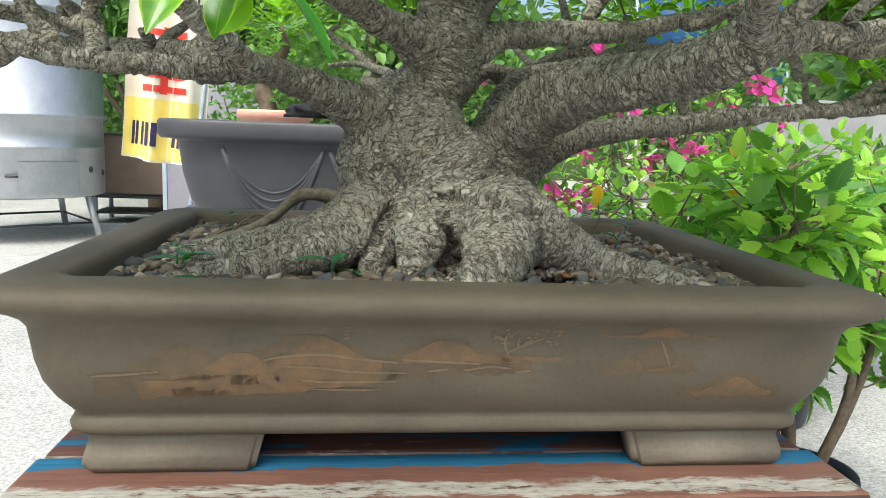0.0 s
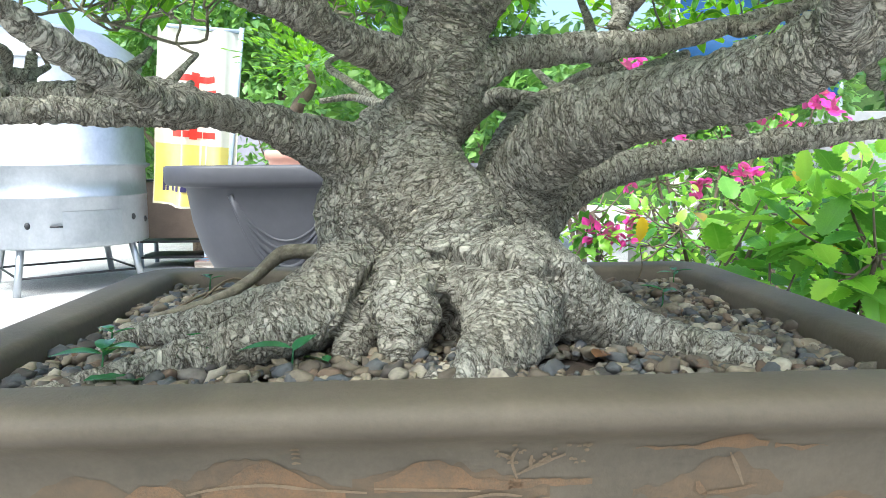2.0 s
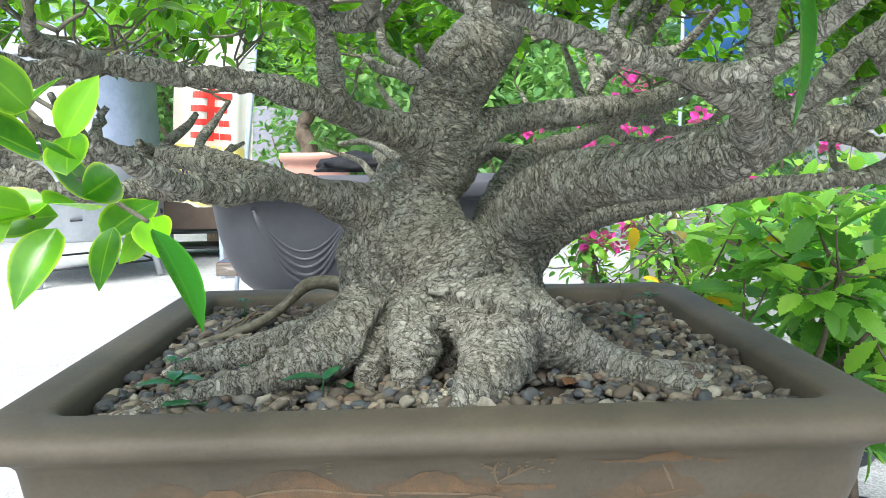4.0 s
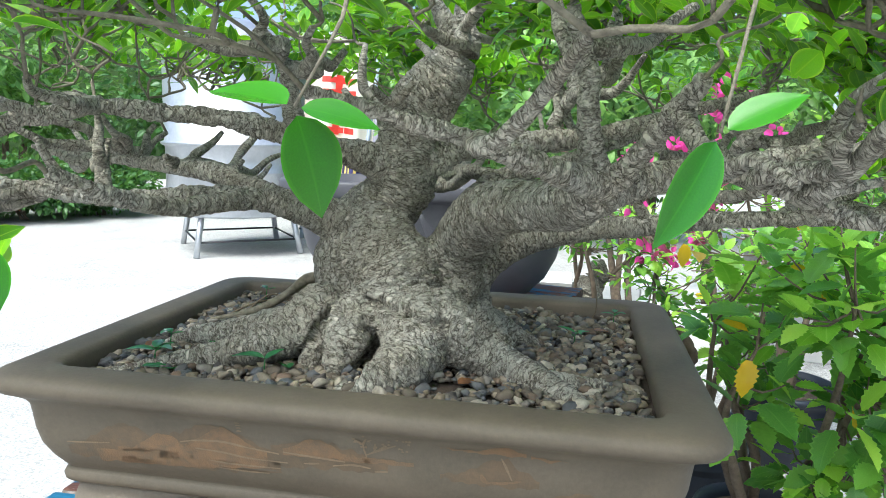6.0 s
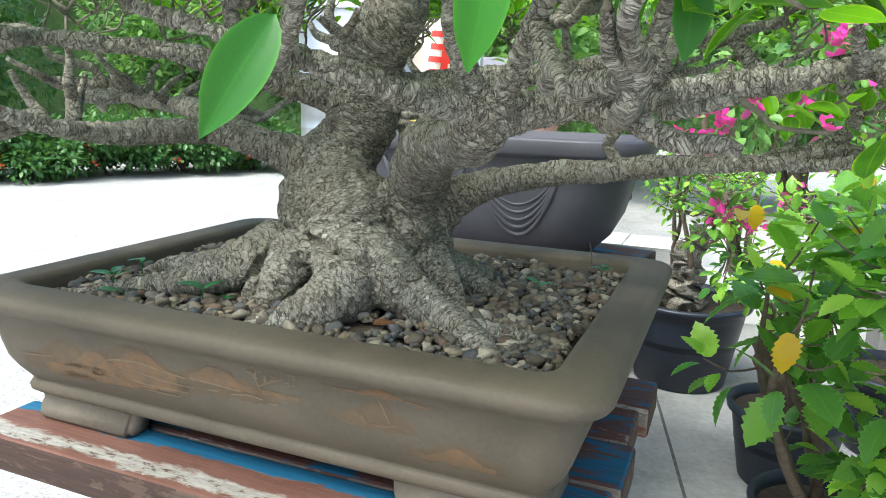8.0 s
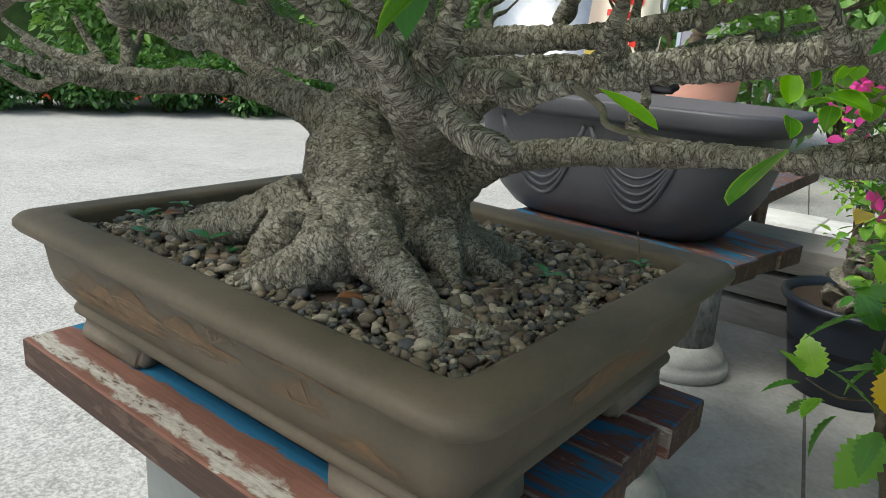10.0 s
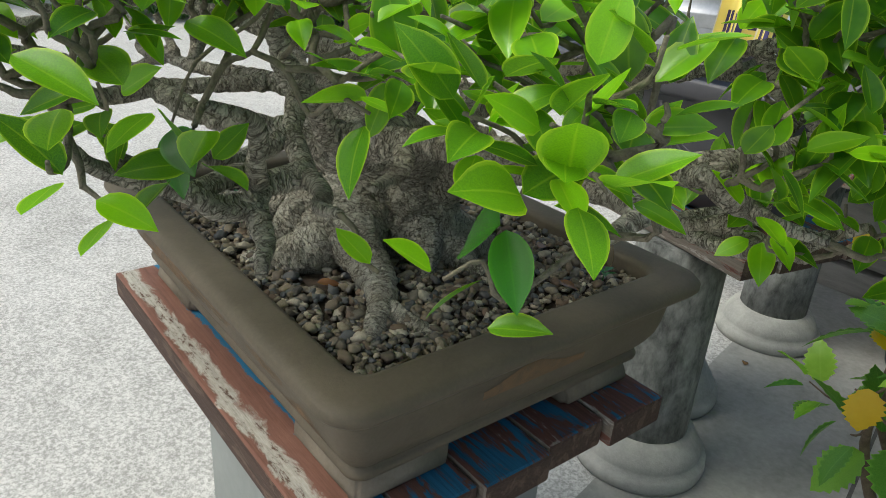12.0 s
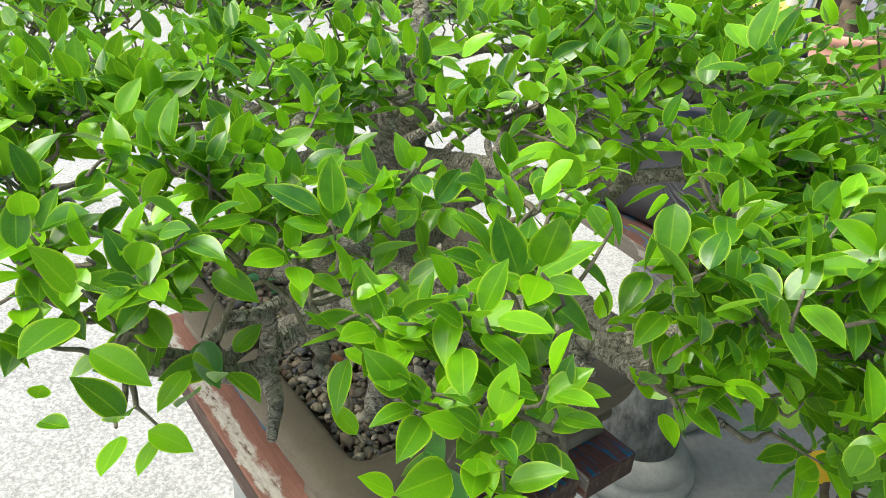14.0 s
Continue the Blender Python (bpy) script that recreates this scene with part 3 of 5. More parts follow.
def grow_to(target, r0, r1, bend):
    """Rows of a branch from the nearest wood to the target. The new wood can carry others."""
    global nodes, node_r
    t = np.array(target)
    d = np.linalg.norm(nodes - t, axis=1) + 0.6 * np.maximum(0, nodes[:, 2] - t[2])
    d = np.where(node_r < r0 * 0.8, d + 0.25, d)
    i = int(np.argmin(d))
    a = nodes[i]
    gap = np.linalg.norm(t - a)
    rows = []
    jit = [np.array([rng.gauss(0, 1), rng.gauss(0, 1), rng.gauss(0, 0.6)]) * gap * bend for _ in range(3)]
    for k, s in enumerate((0, 0.25, 0.5, 0.75, 1.0)):
        p = a + (t - a) * s
        if 0 < k < 4:
            p = p + jit[k - 1] * 0.5 + np.array([0, 0, -0.10 * gap * math.sin(math.pi * s)])
        rows.append((*p, r0 + (r1 - r0) * s))
    nodes = np.vstack([nodes] + [np.array(r[:3])[None] for r in rows[1:]])
    node_r = np.concatenate([node_r, [r[3] for r in rows[1:]]])
    return rows


def crown_top(x, y):
    return 1.165 + 0.075 * math.exp(-((x / 0.6) ** 2 + ((y - 1.35) / 0.45) ** 2) ** 2) + 0.05 * noise.noise(Vector((x * 3.1, y * 3.1, 1.7)))


second = []
while len(second) < 80:
    x, y = rng.uniform(-0.85, 0.8), rng.uniform(0.66, 1.95)
    if in_crown(x, y, 0.92) and math.hypot(x, y - 1.3) > 0.25 and not (-0.3 < x < 0.22 and y < 1.2):
        second.append((x, y, rng.uniform(0.93, 1.07)))
for _ in range(26):
    second.append((rng.uniform(-0.22, 0.42), rng.uniform(1.05, 1.62), rng.uniform(1.06, 1.2)))
second.sort(key=lambda p: math.hypot(p[0], p[1] - 1.3))
for p in second:
    bm = bmesh.new()
    rows = grow_to(p, 0.0115, 0.0042, 0.13)
    tube(bm, rows, 10, 6, 0.35)
    bmesh.ops.translate(bm, verts=bm.verts, vec=-T0)
    ob = part("branch", bm, M_BARK, ficus)
    bark_places(ob.data, [rows], T0)

shoots = []
# shoots whose leaves hang in view close to the path
HERO = [((-0.139, 0.705, 0.912), (0.3, -0.35, -0.1), 0.038, 0), ((-0.185, 0.70, 0.915), (-0.3, -0.3, 0.0), 0.036, 9), ((-0.178, 0.70, 0.955), (-0.1, -0.2, 0.7), 0.034, 8), ((-0.235, 0.72, 0.985), (-0.4, -0.1, 0.6), 0.036, 6),
        ((0.111, 0.648, 1.007), (0, 0, -1), 0.06, 0), ((0.332, 0.66, 0.998), (0, 0, -1), 0.06, 0), ((0.425, 0.665, 1.022), (0, 0, -1), 0.06, 0), ((0.485, 0.826, 1.035), (0, 0, -1), 0.05, 0), ((0.70, 0.915, 1.03), (0, 0, -1), 0.05, 0),
        ((0.69, 0.89, 1.085), (0.1, -0.3, 0.3), 0.036, 7), ((0.735, 0.90, 1.09), (0.2, -0.3, 0.4), 0.034, 6), ((0.66, 0.93, 1.10), (0, -0.3, 0.4), 0.036, 6)]
# leaves that hang singly from those twigs: index of the twig, tip, the way the face turns
SINGLE = [(0, (-0.106, 0.677, 0.875), (1.0, -0.6, -0.3), 0.7), (4, (0.126, 0.659, 0.948), (0.8, -0.6, 0.1), 1.3), (4, (0.051, 0.668, 1.022), (0.2, -0.5, 1)), (4, (0.155, 0.66, 1.0), (0, -0.6, 0.8)), (5, (0.305, 0.635, 0.943), (0.5, -0.8, 0.3), 0.78), (5, (0.37, 0.66, 1.02), (0, -0.6, 0.8)),
          (6, (0.417, 0.659, 0.972), (0.3, -0.9, 0.1), 0.85), (6, (0.465, 0.65, 1.03), (0.2, -0.5, 0.8)), (7, (0.486, 0.826, 0.985), (0.5, -0.8, 0.2)), (7, (0.53, 0.82, 1.02), (0.2, -0.5, 0.8)), (8, (0.645, 0.93, 0.995), (0.3, -0.6, 0.7)), (8, (0.73, 0.90, 1.0), (0.6, -0.5, 0.6))]
for p, d, s, n in HERO:
    shoots.append((p, d, s, n))
for p in ((0.541, 0.773, 1.076), (0.576, 0.739, 1.049), (0.591, 0.905, 1.06), (0.686, 0.89, 0.999), (0.72, 0.938, 1.079), (0.719, 0.972, 1.092), (0.746, 1.112, 1.093), (0.573, 0.927, 0.945), (0.521, 0.826, 1.022), (0.539, 0.774, 1.005), (0.48, 0.76, 1.05), (0.44, 0.79, 1.03)):
    shoots.append((p, (rng.gauss(0.1, 0.4), -0.4, rng.gauss(0.1, 0.4)), rng.uniform(0.036, 0.044), 2 if p[2] < 1.02 else 4))
HOLES = [(0.69, 0.80, 0.075), (0.74, 0.77, 0.06), (0.80, 0.96, 0.06), (0.62, 0.79, 0.05), (0.66, 0.84, 0.04), (0.76, 0.99, 0.05), (0.64, 1.12, 0.045), (0.67, 1.20, 0.04), (0.80, 1.03, 0.045)]
for _ in range(5):
    x, y = rng.uniform(0.70, 0.77), rng.uniform(0.88, 0.96)
    shoots.append(((x, y, rng.uniform(1.09, 1.14)), (0.4, -0.2, 0.9), rng.uniform(0.028, 0.036), rng.randint(5, 7)))
for p in ((0.60, 1.30, 0.98), (0.66, 1.31, 0.97), (0.72, 1.27, 0.985), (0.78, 1.26, 1.0), (0.69, 1.22, 0.96), (0.76, 1.32, 0.95), (0.63, 1.36, 0.96), (0.82, 1.22, 0.97), (0.58, 1.24, 0.97), (0.66, 1.26, 1.0), (0.73, 1.20, 1.02), (0.80, 1.30, 1.02), (0.86, 1.27, 0.98), (0.70, 1.34, 1.01)):
    shoots.append((p, (0.5, -0.3 + rng.gauss(0, 0.3), 0.4), rng.uniform(0.034, 0.042), 7))
while len(shoots) < 900:
    x, y = rng.uniform(-0.86, 0.84), rng.uniform(0.62, 1.97)
    if not in_crown(x, y):
        continue
    gap = noise.noise(Vector((x * 4.3 + 5, y * 4.3, 0.2)))
    if (gap < -0.14 and rng.random() < 0.85) or any(math.hypot(x - a, y - b) < c for a, b, c in HOLES):
        continue
    r = math.hypot(x, (y - 1.3) * 1.2)
    if r < 0.16 and rng.random() < 0.5:
        continue
    z = crown_top(x, y) - abs(rng.gauss(0, 0.035 if x > 0.45 else 0.022))
    if x < -0.1:
        z += 0.03
    out = (x * 0.5 + rng.gauss(0, 0.4), (y - 1.3) * 0.5 + rng.gauss(0, 0.4), 0.55 + rng.gauss(0, 0.35))
    shoots.append(((x, y, z), out, rng.uniform(0.030, 0.045), rng.randint(5, 10)))

for _ in range(74):
    x, y = rng.uniform(0.66, 0.92), rng.uniform(1.10, 1.62)
    out = (0.6 + rng.gauss(0, 0.4), rng.gauss(-0.1, 0.5), 0.3 + rng.gauss(0, 0.4))
    shoots.append(((x, y, rng.uniform(1.02, 1.16) - 0.1 * max(0, x - 0.75)), out, rng.uniform(0.032, 0.046), rng.randint(6, 10)))
for _ in range(75):
    x, y = rng.uniform(0.22, 0.66), rng.uniform(1.28, 1.82)
    out = (0.3 + rng.gauss(0, 0.4), rng.gauss(0.1, 0.4), 0.7 + rng.gauss(0, 0.3))
    shoots.append(((x, y, rng.uniform(1.17, 1.29) - 0.12 * max(0, y - 1.6)), out, rng.uniform(0.032, 0.046), rng.randint(6, 10)))
twig_bm = bmesh.new()
leaf_rows, singles = [], []
for i, (p, d, size, n) in enumerate(shoots):
    if i < 9:
        # these hang from twigs that reach them from above, the first four from the west
        q = (p[0] - 0.09, p[1] + 0.09, p[2] + 0.06) if i < 4 else (p[0] + 0.025, p[1] + 0.07, 1.13)
        tube(twig_bm, grow_to(q, 0.0028, 0.0018, 0.2), 6, 3, 0.5)
        a, b = np.array(q), np.array(p)
        rows = [(*(a + (b - a) * s + np.array([0.012 * math.sin(7 * s + i), 0.01 * math.cos(5 * s), 0]) * math.sin(math.pi * s)), 0.0018 - 0.0008 * s) for s in (0, 0.3, 0.6, 1.0)]
    else:
        rows = grow_to(p, 0.0027, 0.0011, 0.2)
    tube(twig_bm, rows, 6, 3, 0.5)
    d = Vector(d).normalized()
    side = d.orthogonal().normalized()
    for k, tip, face, *broad in SINGLE:
        if k == i:
            ld = Vector(tip) - Vector(p)
            singles.append((Vector(p) + ld * 0.08, frame_of(ld, face), ld.length * 0.95, broad[0] if broad else 1.0))
    if n == 0:
        continue
    for k in range(n):
        an = k * 2.4 + rng.uniform(-0.4, 0.4)
        ring = Matrix.Rotation(an, 3, d) @ side
        u = k / max(n - 1, 1)
        ld = ring * (1.05 - 0.5 * u) + d * (0.25 + 0.75 * u) + Vector((0, 0, rng.uniform(-0.35, 0.1)))
        base = Vector(p) - d * (0.05 * (1 - u)) * rng.uniform(0.8, 1.2)
        upv = Vector((rng.gauss(0, 0.35), rng.gauss(0, 0.35), 1)) + d * 0.4
        if i < 9:
            upv = Vector((rng.gauss(0, 0.6), -0.7 + rng.gauss(0, 0.4), 0.6))
        leaf_rows.append((base + ld.normalized() * 0.008, frame_of(ld, upv), size * rng.uniform(0.75, 1.15), rng.randrange(8)))
bmesh.ops.translate(twig_bm, verts=twig_bm.verts, vec=-T0)
twigs = part("twigwork", twig_bm, M_TWIG, ficus)
twigs["kind"] = "stuff"
near = [i for i, r in enumerate(leaf_rows) if r[0][1] < 0.93 and r[0][0] > 0.05][:300]
pick = set(near)
LEAF_MESHES = [leaf_mesh("leaf", s, M_LEAF) for s in FICUS_SHAPES]
rest = cloud("foliage", FICUS_SHAPES, [(Vector(r[0]) - T0, r[1], r[2], r[3]) for i, r in enumerate(leaf_rows) if i not in pick], M_LEAF_MANY, ficus)
rest["kind"] = "stuff"

# ---- gravel ----
def stone_shape(seed):
    r = random.Random(seed)
    bm = bmesh.new()
    bmesh.ops.create_icosphere(bm, subdivisions=2, radius=1)
    off = Vector((seed * 3.1, 0, 0))
    for v in bm.verts:
        v.co *= 1 + 0.6 * noise.noise(v.co * 1.3 + off)
        v.co = Vector((v.co.x, v.co.y * r.uniform(0.68, 0.74), v.co.z * 0.52))
    pts = np.array([v.co[:] for v in bm.verts])
    bm.verts.ensure_lookup_table()
    faces = [tuple(v.index for v in f.verts) for f in bm.faces]
    bm.free()
    return pts, faces, np.zeros(len(pts))


STONES = [stone_shape(s) for s in range(9)]


def stone_material(name, piece):
    m, nt, b = material(name, 0.7, 0, 0.35)
    if piece:
        rnd = nt.nodes.new("ShaderNodeObjectInfo").outputs["Random"]
    else:
        rnd = nt.nodes.new("ShaderNodeNewGeometry").outputs["Random Per Island"]
    tones = [(0.124, 0.102, 0.072), (0.185, 0.158, 0.115), (0.070, 0.077, 0.084), (0.24, 0.205, 0.145), (0.088, 0.072, 0.053), (0.050, 0.047, 0.043), (0.145, 0.135, 0.115), (0.125, 0.088, 0.060), (0.080, 0.086, 0.090), (0.33, 0.30, 0.235), (0.115, 0.104, 0.082), (0.155, 0.125, 0.085)]
    r = ramp(nt, rnd, [(i / 12, [1.15 * q for q in c]) for i, c in enumerate(tones)])
    r.node.color_ramp.interpolation = "CONSTANT"
    v = coords(nt)
    n1 = noise_tex(nt, v, 160, 4, 0.7)
    c = mix(nt, 0.45, r, ramp(nt, n1, [(0.3, (0.22, 0.21, 0.2)), (0.7, (0.68, 0.67, 0.65))]), "OVERLAY")
    dirt = noise_tex(nt, v, 24, 4, 0.7)
    c = mix(nt, ramp(nt, dirt, [(0.42, (0, 0, 0)), (0.62, (0.5, 0.5, 0.5))]), c, (0.06, 0.047, 0.034))
    nt.links.new(c, b.inputs["Base Color"])
    bump(nt, b, n1, 0.4, 0.001)
    return m


M_STONE, M_STONES = stone_material("pebble", True), stone_material("pebbles", False)
stone_rows = []
for k in range(5600):
    x, y = rng.uniform(-HX + 0.008, HX - 0.008), rng.uniform(CY - HY + 0.008, CY + HY - 0.008)
    if math.hypot((x - 0.015) / 0.125, (y - 1.31) / 0.085) < 1:
        continue
    if math.hypot((x - 0.105) / 0.045, (y - 1.135) / 0.02) < 1:
        continue
    big = rng.random()
    s = rng.uniform(0.0038, 0.0075) if big < 0.78 else rng.uniform(0.0075, 0.0125)
    z = soil_height(x, y) + rng.uniform(-0.25, 0.55) * s
    m = Euler((rng.gauss(0, 0.35), rng.gauss(0, 0.35), rng.uniform(0, 6.28))).to_matrix()
    stone_rows.append((Vector((x, y, z)), m, s, rng.randrange(9)))
near_s = set([i for i, r in enumerate(stone_rows) if r[0][1] < 1.16 and r[0][0] > 0.12][:300])
gravel = tagged(cloud("gravel", STONES, [r for i, r in enumerate(stone_rows) if i not in near_s], M_STONES), "mixed tan and grey river gravel covering the pot", "gravel", kind="stuff")
STONE_MESHES = [leaf_mesh("pebble", s, M_STONE) for s in STONES]
gravel_top = empty("loose_gravel", "loose tan and grey pebbles among the roots", "gravel", (0.2, 1.1, 0.66))
for i in near_s:
    p, m, s, k = stone_rows[i]
    ob = new("pebble", STONE_MESHES[k])
    ob.parent = gravel_top
    ob.matrix_basis = Matrix.LocRotScale(p - Vector((0.2, 1.1, 0.66)), m.to_quaternion(), (s, s, s))

# ---- bench, pillar and grey planter behind ----
M_PILLAR = mottled("old_concrete", (0.02, 0.022, 0.02), (0.36, 0.37, 0.35), 20, 0.9, relief=0.6, stretch=(1, 1, 0.5), fine=70)
M_PILLAR_BASE = mottled("pale_concrete", (0.25, 0.255, 0.235), (0.42, 0.42, 0.39), 12, 0.9, relief=0.4)
back_bench = empty("display_bench", "wooden bench with flaked blue paint under a grey planter", "bench", (0, 2.45, GROUND), group="display benches")
tagged(bench, "wooden bench in flaked blue and red paint on a white block", "bench", "display benches")
A2 = Vector((0, 2.45, GROUND))
for i in range(4):
    plank(back_bench, A2, -0.43, 0.245 + [0, 0.006, -0.004, 0.003][i], 2.26 + 0.13 * i, 2.385 + 0.13 * i, BENCH - 0.055, BENCH - 0.001 * (i % 2), [M_BLUE, M_RED, M_ENDS])
back_bench.rotation_euler = (0, 0, radians(-11))


def pillar(owner, at, x, y, top):
    bm = bmesh.new()
    lathe(bm, [(0.200, 0), (0.206, 0.02), (0.202, 0.05), (0.184, 0.058), (0.186, 0.068), (0.176, 0.09), (0.154, 0.125), (0.138, 0.135)], 40, (x - at[0], y - at[1], GROUND - at[2]), (True, True))
    base = part("base", bm, M_PILLAR_BASE, owner)
    bm = bmesh.new()
    lathe(bm, [(0.130, 0.134), (0.127, 0.3), (0.127, 0.5), (0.126, top - GROUND)], 40, (x - at[0], y - at[1], GROUND - at[2]), (True, True))
    part("shaft", bm, M_PILLAR, owner)


pillar(back_bench, A2, -0.02, 2.345, BENCH - 0.057)
pillar(back_bench, A2, -0.27, 2.66, BENCH - 0.057)
third = empty("display_bench", "far wooden bench on a round concrete pillar", "bench", (-0.3, 3.4, GROUND), group="display benches")
A3 = Vector((-0.3, 3.4, GROUND))
pillar(third, A3, -0.22, 3.45, 0.44)
for i in range(9):
    plank(third, A3, -0.85, 0.0, 3.25 + 0.125 * i, 3.37 + 0.125 * i, 0.442, BENCH, [M_BLUE, M_RED, M_ENDS])

M_PLANTER = mottled("grey_plastic", (0.05, 0.05, 0.060), (0.074, 0.074, 0.086), 5, 0.5, relief=0.05)
planter = empty("long_planter", "dark grey plastic oblong planter with moulded swags, on a bench", "planter", (-0.19, 2.55, BENCH))
planter.scale = (0.95, 0.95, 0.95)
bm = bmesh.new()
loops = []
for hx, hy, z, r in ((0.30, 0.13, 0.0, 0.12), (0.34, 0.16, 0.02, 0.15), (0.39, 0.19, 0.07, 0.17), (0.425, 0.21, 0.14, 0.17), (0.445, 0.222, 0.22, 0.17), (0.455, 0.228, 0.315, 0.16),
                     (0.465, 0.233, 0.32, 0.16), (0.50, 0.25, 0.325, 0.16), (0.507, 0.255, 0.335, 0.165), (0.507, 0.255, 0.37, 0.165), (0.50, 0.25, 0.378, 0.16), (0.47, 0.235, 0.378, 0.155), (0.465, 0.23, 0.33, 0.15)):
    loops.append([(x, y, z) for x, y in rrect(hx, hy, r, 12)])
loft(bm, loops, True, True)
part("body", bm, M_PLANTER, planter)


def swag(x0, x1, z0, drop, face):
    """Moulded folds hanging between two points of the planter's side."""
    for k in range(5):
        bm = bmesh.new()
        rows = []
        for i in range(9):
            t = i / 8
            x = x0 + (x1 - x0) * t
            z = z0 - (drop - 0.024 * k) * 4 * t * (1 - t) - 0.012 * k * 0
            hy = float(np.interp(z, [0, 0.02, 0.07, 0.14, 0.22, 0.315], [0.13, 0.16, 0.19, 0.21, 0.222, 0.228]))
            rows.append((x, face * (hy - 0.002), z, 0.0085 - 0.0009 * k))
        tube(bm, rows, 6, 2)
        part("swag", bm, M_PLANTER, planter)


swag(-0.30, -0.02, 0.30, 0.22, -1)
swag(0.0, 0.28, 0.30, 0.22, -1)
M_TERRA = mottled("terracotta_plastic", (0.60, 0.31, 0.23), (0.70, 0.38, 0.29), 8, 0.55, relief=0.08)


def round_pot(name, label, x, y, z, r, h, mat, lip=0.02, category="flower pot", group=""):
    e = empty(name, label, category, (x, y, z), group)
    bm = bmesh.new()
    lathe(bm, [(r * 0.68, 0), (r * 0.72, 0.012), (r * 0.92, h * 0.8), (r * 0.94, h - lip * 1.6), (r * 1.02, h - lip * 1.4), (r * 1.04, h - lip * 0.5), (r * 1.02, h), (r * 0.95, h), (r * 0.91, h - 0.03), (r * 0.85, h * 0.5)], 40, close=(True, True))
    part("body", bm, mat, e)
    return e


M_CLOTH = mottled("black_cloth", (0.008, 0.008, 0.010), (0.02, 0.02, 0.022), 12, 0.95, relief=0.5)
bm = bmesh.new()
bmesh.ops.create_icosphere(bm, subdivisions=4, radius=1)
for v in bm.verts:
    v.co *= 1 + 0.25 * noise.noise(v.co * 2.2) + 0.12 * noise.noise(v.co * 6)
    v.co = Vector((v.co.x * 0.13, v.co.y * 0.09, max(v.co.z, -0.25) * 0.045 + 0.011))
cloth = tagged(part("black_cloth", bm, M_CLOTH), "crumpled black cloth lying on the grey planter", "cloth")
cloth.location = (-0.20, 2.56, BENCH + 0.378)

# a bonsai in a round terracotta pot on the far bench
terra_tree = round_pot("potted_bonsai", "thick dark-trunked bonsai in a round terracotta pot on a bench", -0.56, 4.17, BENCH, 0.185, 0.43, M_TERRA, 0.03, "potted plant", "potted shrubs")
bm = bmesh.new()
bmesh.ops.create_circle(bm, cap_ends=True, segments=32, radius=0.165, matrix=Matrix.Translation((0, 0, 0.385)))
part("soil", bm, M_SOIL, terra_tree)
bm = bmesh.new()
tube(bm, [(-0.02, 0, 0.38, 0.06), (-0.04, 0, 0.46, 0.045), (-0.07, 0.02, 0.55, 0.038), (-0.02, 0.03, 0.66, 0.030), (0.05, 0.02, 0.75, 0.02), (0.03, 0.0, 0.85, 0.01)], 14, 6, 0.4)
part("trunk", bm, M_STEM, terra_tree)
lr = []
for k in range(420):
    d = Vector((rng.gauss(0, 1), rng.gauss(0, 1), rng.gauss(0, 0.5)))
    p = Vector((0.03, 0.02, 0.88)) + Vector((d.x * 0.14, d.y * 0.14, d.z * 0.11))
    lr.append((p, frame_of(d + Vector((0, 0, 0.4)), (0, 0, 1)), rng.uniform(0.035, 0.055), rng.randrange(8)))
cloud("foliage", FICUS_SHAPES, lr, M_LEAF_MANY, terra_tree)["kind"] = "stuff"

# ---- painted landscape on the front of the pot ----
M_OCHRE = mottled("ochre_slip", (0.088, 0.070, 0.045), (0.20, 0.112, 0.052), 60, 0.7, relief=0.4)
M_PALE = mottled("pale_slip", (0.12, 0.092, 0.058), (0.22, 0.155, 0.092), 60, 0.7, relief=0.4)


def on_face(x, z, lift=0.0008, side=-1):
    return Vector((x, side * (HY + face_offset(z) + lift), z - BENCH))


def slip(x0, x1, top, low, mat, name="painted_hill", n=48, ragged=0.0035):
    """A brushed patch between two outlines, given as functions of 0..1."""
    bm = bmesh.new()
    cols = []
    for i in range(n + 1):
        t = i / n
        x = x0 + (x1 - x0) * t
        a, b = top(t) + ragged * noise.noise(Vector((x * 90, 1, 0))), low(t) + ragged * noise.noise(Vector((x * 70, 5, 0)))
        cols.append([bm.verts.new(on_face(x, b + (a - b) * k / 4)) for k in range(5)])
    for a, b in zip(cols, cols[1:]):
        for k in range(4):
            if noise.noise(Vector((a[k].co.x * 60, a[k].co.z * 130, 2))) > -0.8:
                bm.faces.new((a[k], b[k], b[k + 1], a[k + 1]))
    return part(name, bm, mat, clay_pot)


def stroke(pts, r, mat, name="brush_stroke"):
    bm = bmesh.new()
    rows = [np.array((x, z)) for x, z in spline(pts, 5)]
    n = len(rows)
    left, right = [], []
    for i, p in enumerate(rows):
        d = rows[min(i + 1, n - 1)] - rows[max(i - 1, 0)]
        q = np.array((-d[1], d[0])) / (np.linalg.norm(d) + 1e-9)
        w = r * (0.5 + 0.5 * math.sin(math.pi * min(max(i / (n - 1), 0.08), 0.92))) * (1 + 0.4 * noise.noise(Vector((p[0] * 120, p[1] * 120, 0))))
        left.append(bm.verts.new(on_face(*(p + q * w), 0.0014)))
        right.append(bm.verts.new(on_face(*(p - q * w), 0.0014)))
    for i in range(n - 1):
        bm.faces.new((left[i], right[i], right[i + 1], left[i + 1]))
    return part(name, bm, mat, clay_pot)


def hump(h, base, peak=0.5, wide=0.3):
    return lambda t: base + h * math.exp(-((t - peak) / wide) ** 2)


def flat(v, slope=0.0):
    return lambda t: v + slope * t


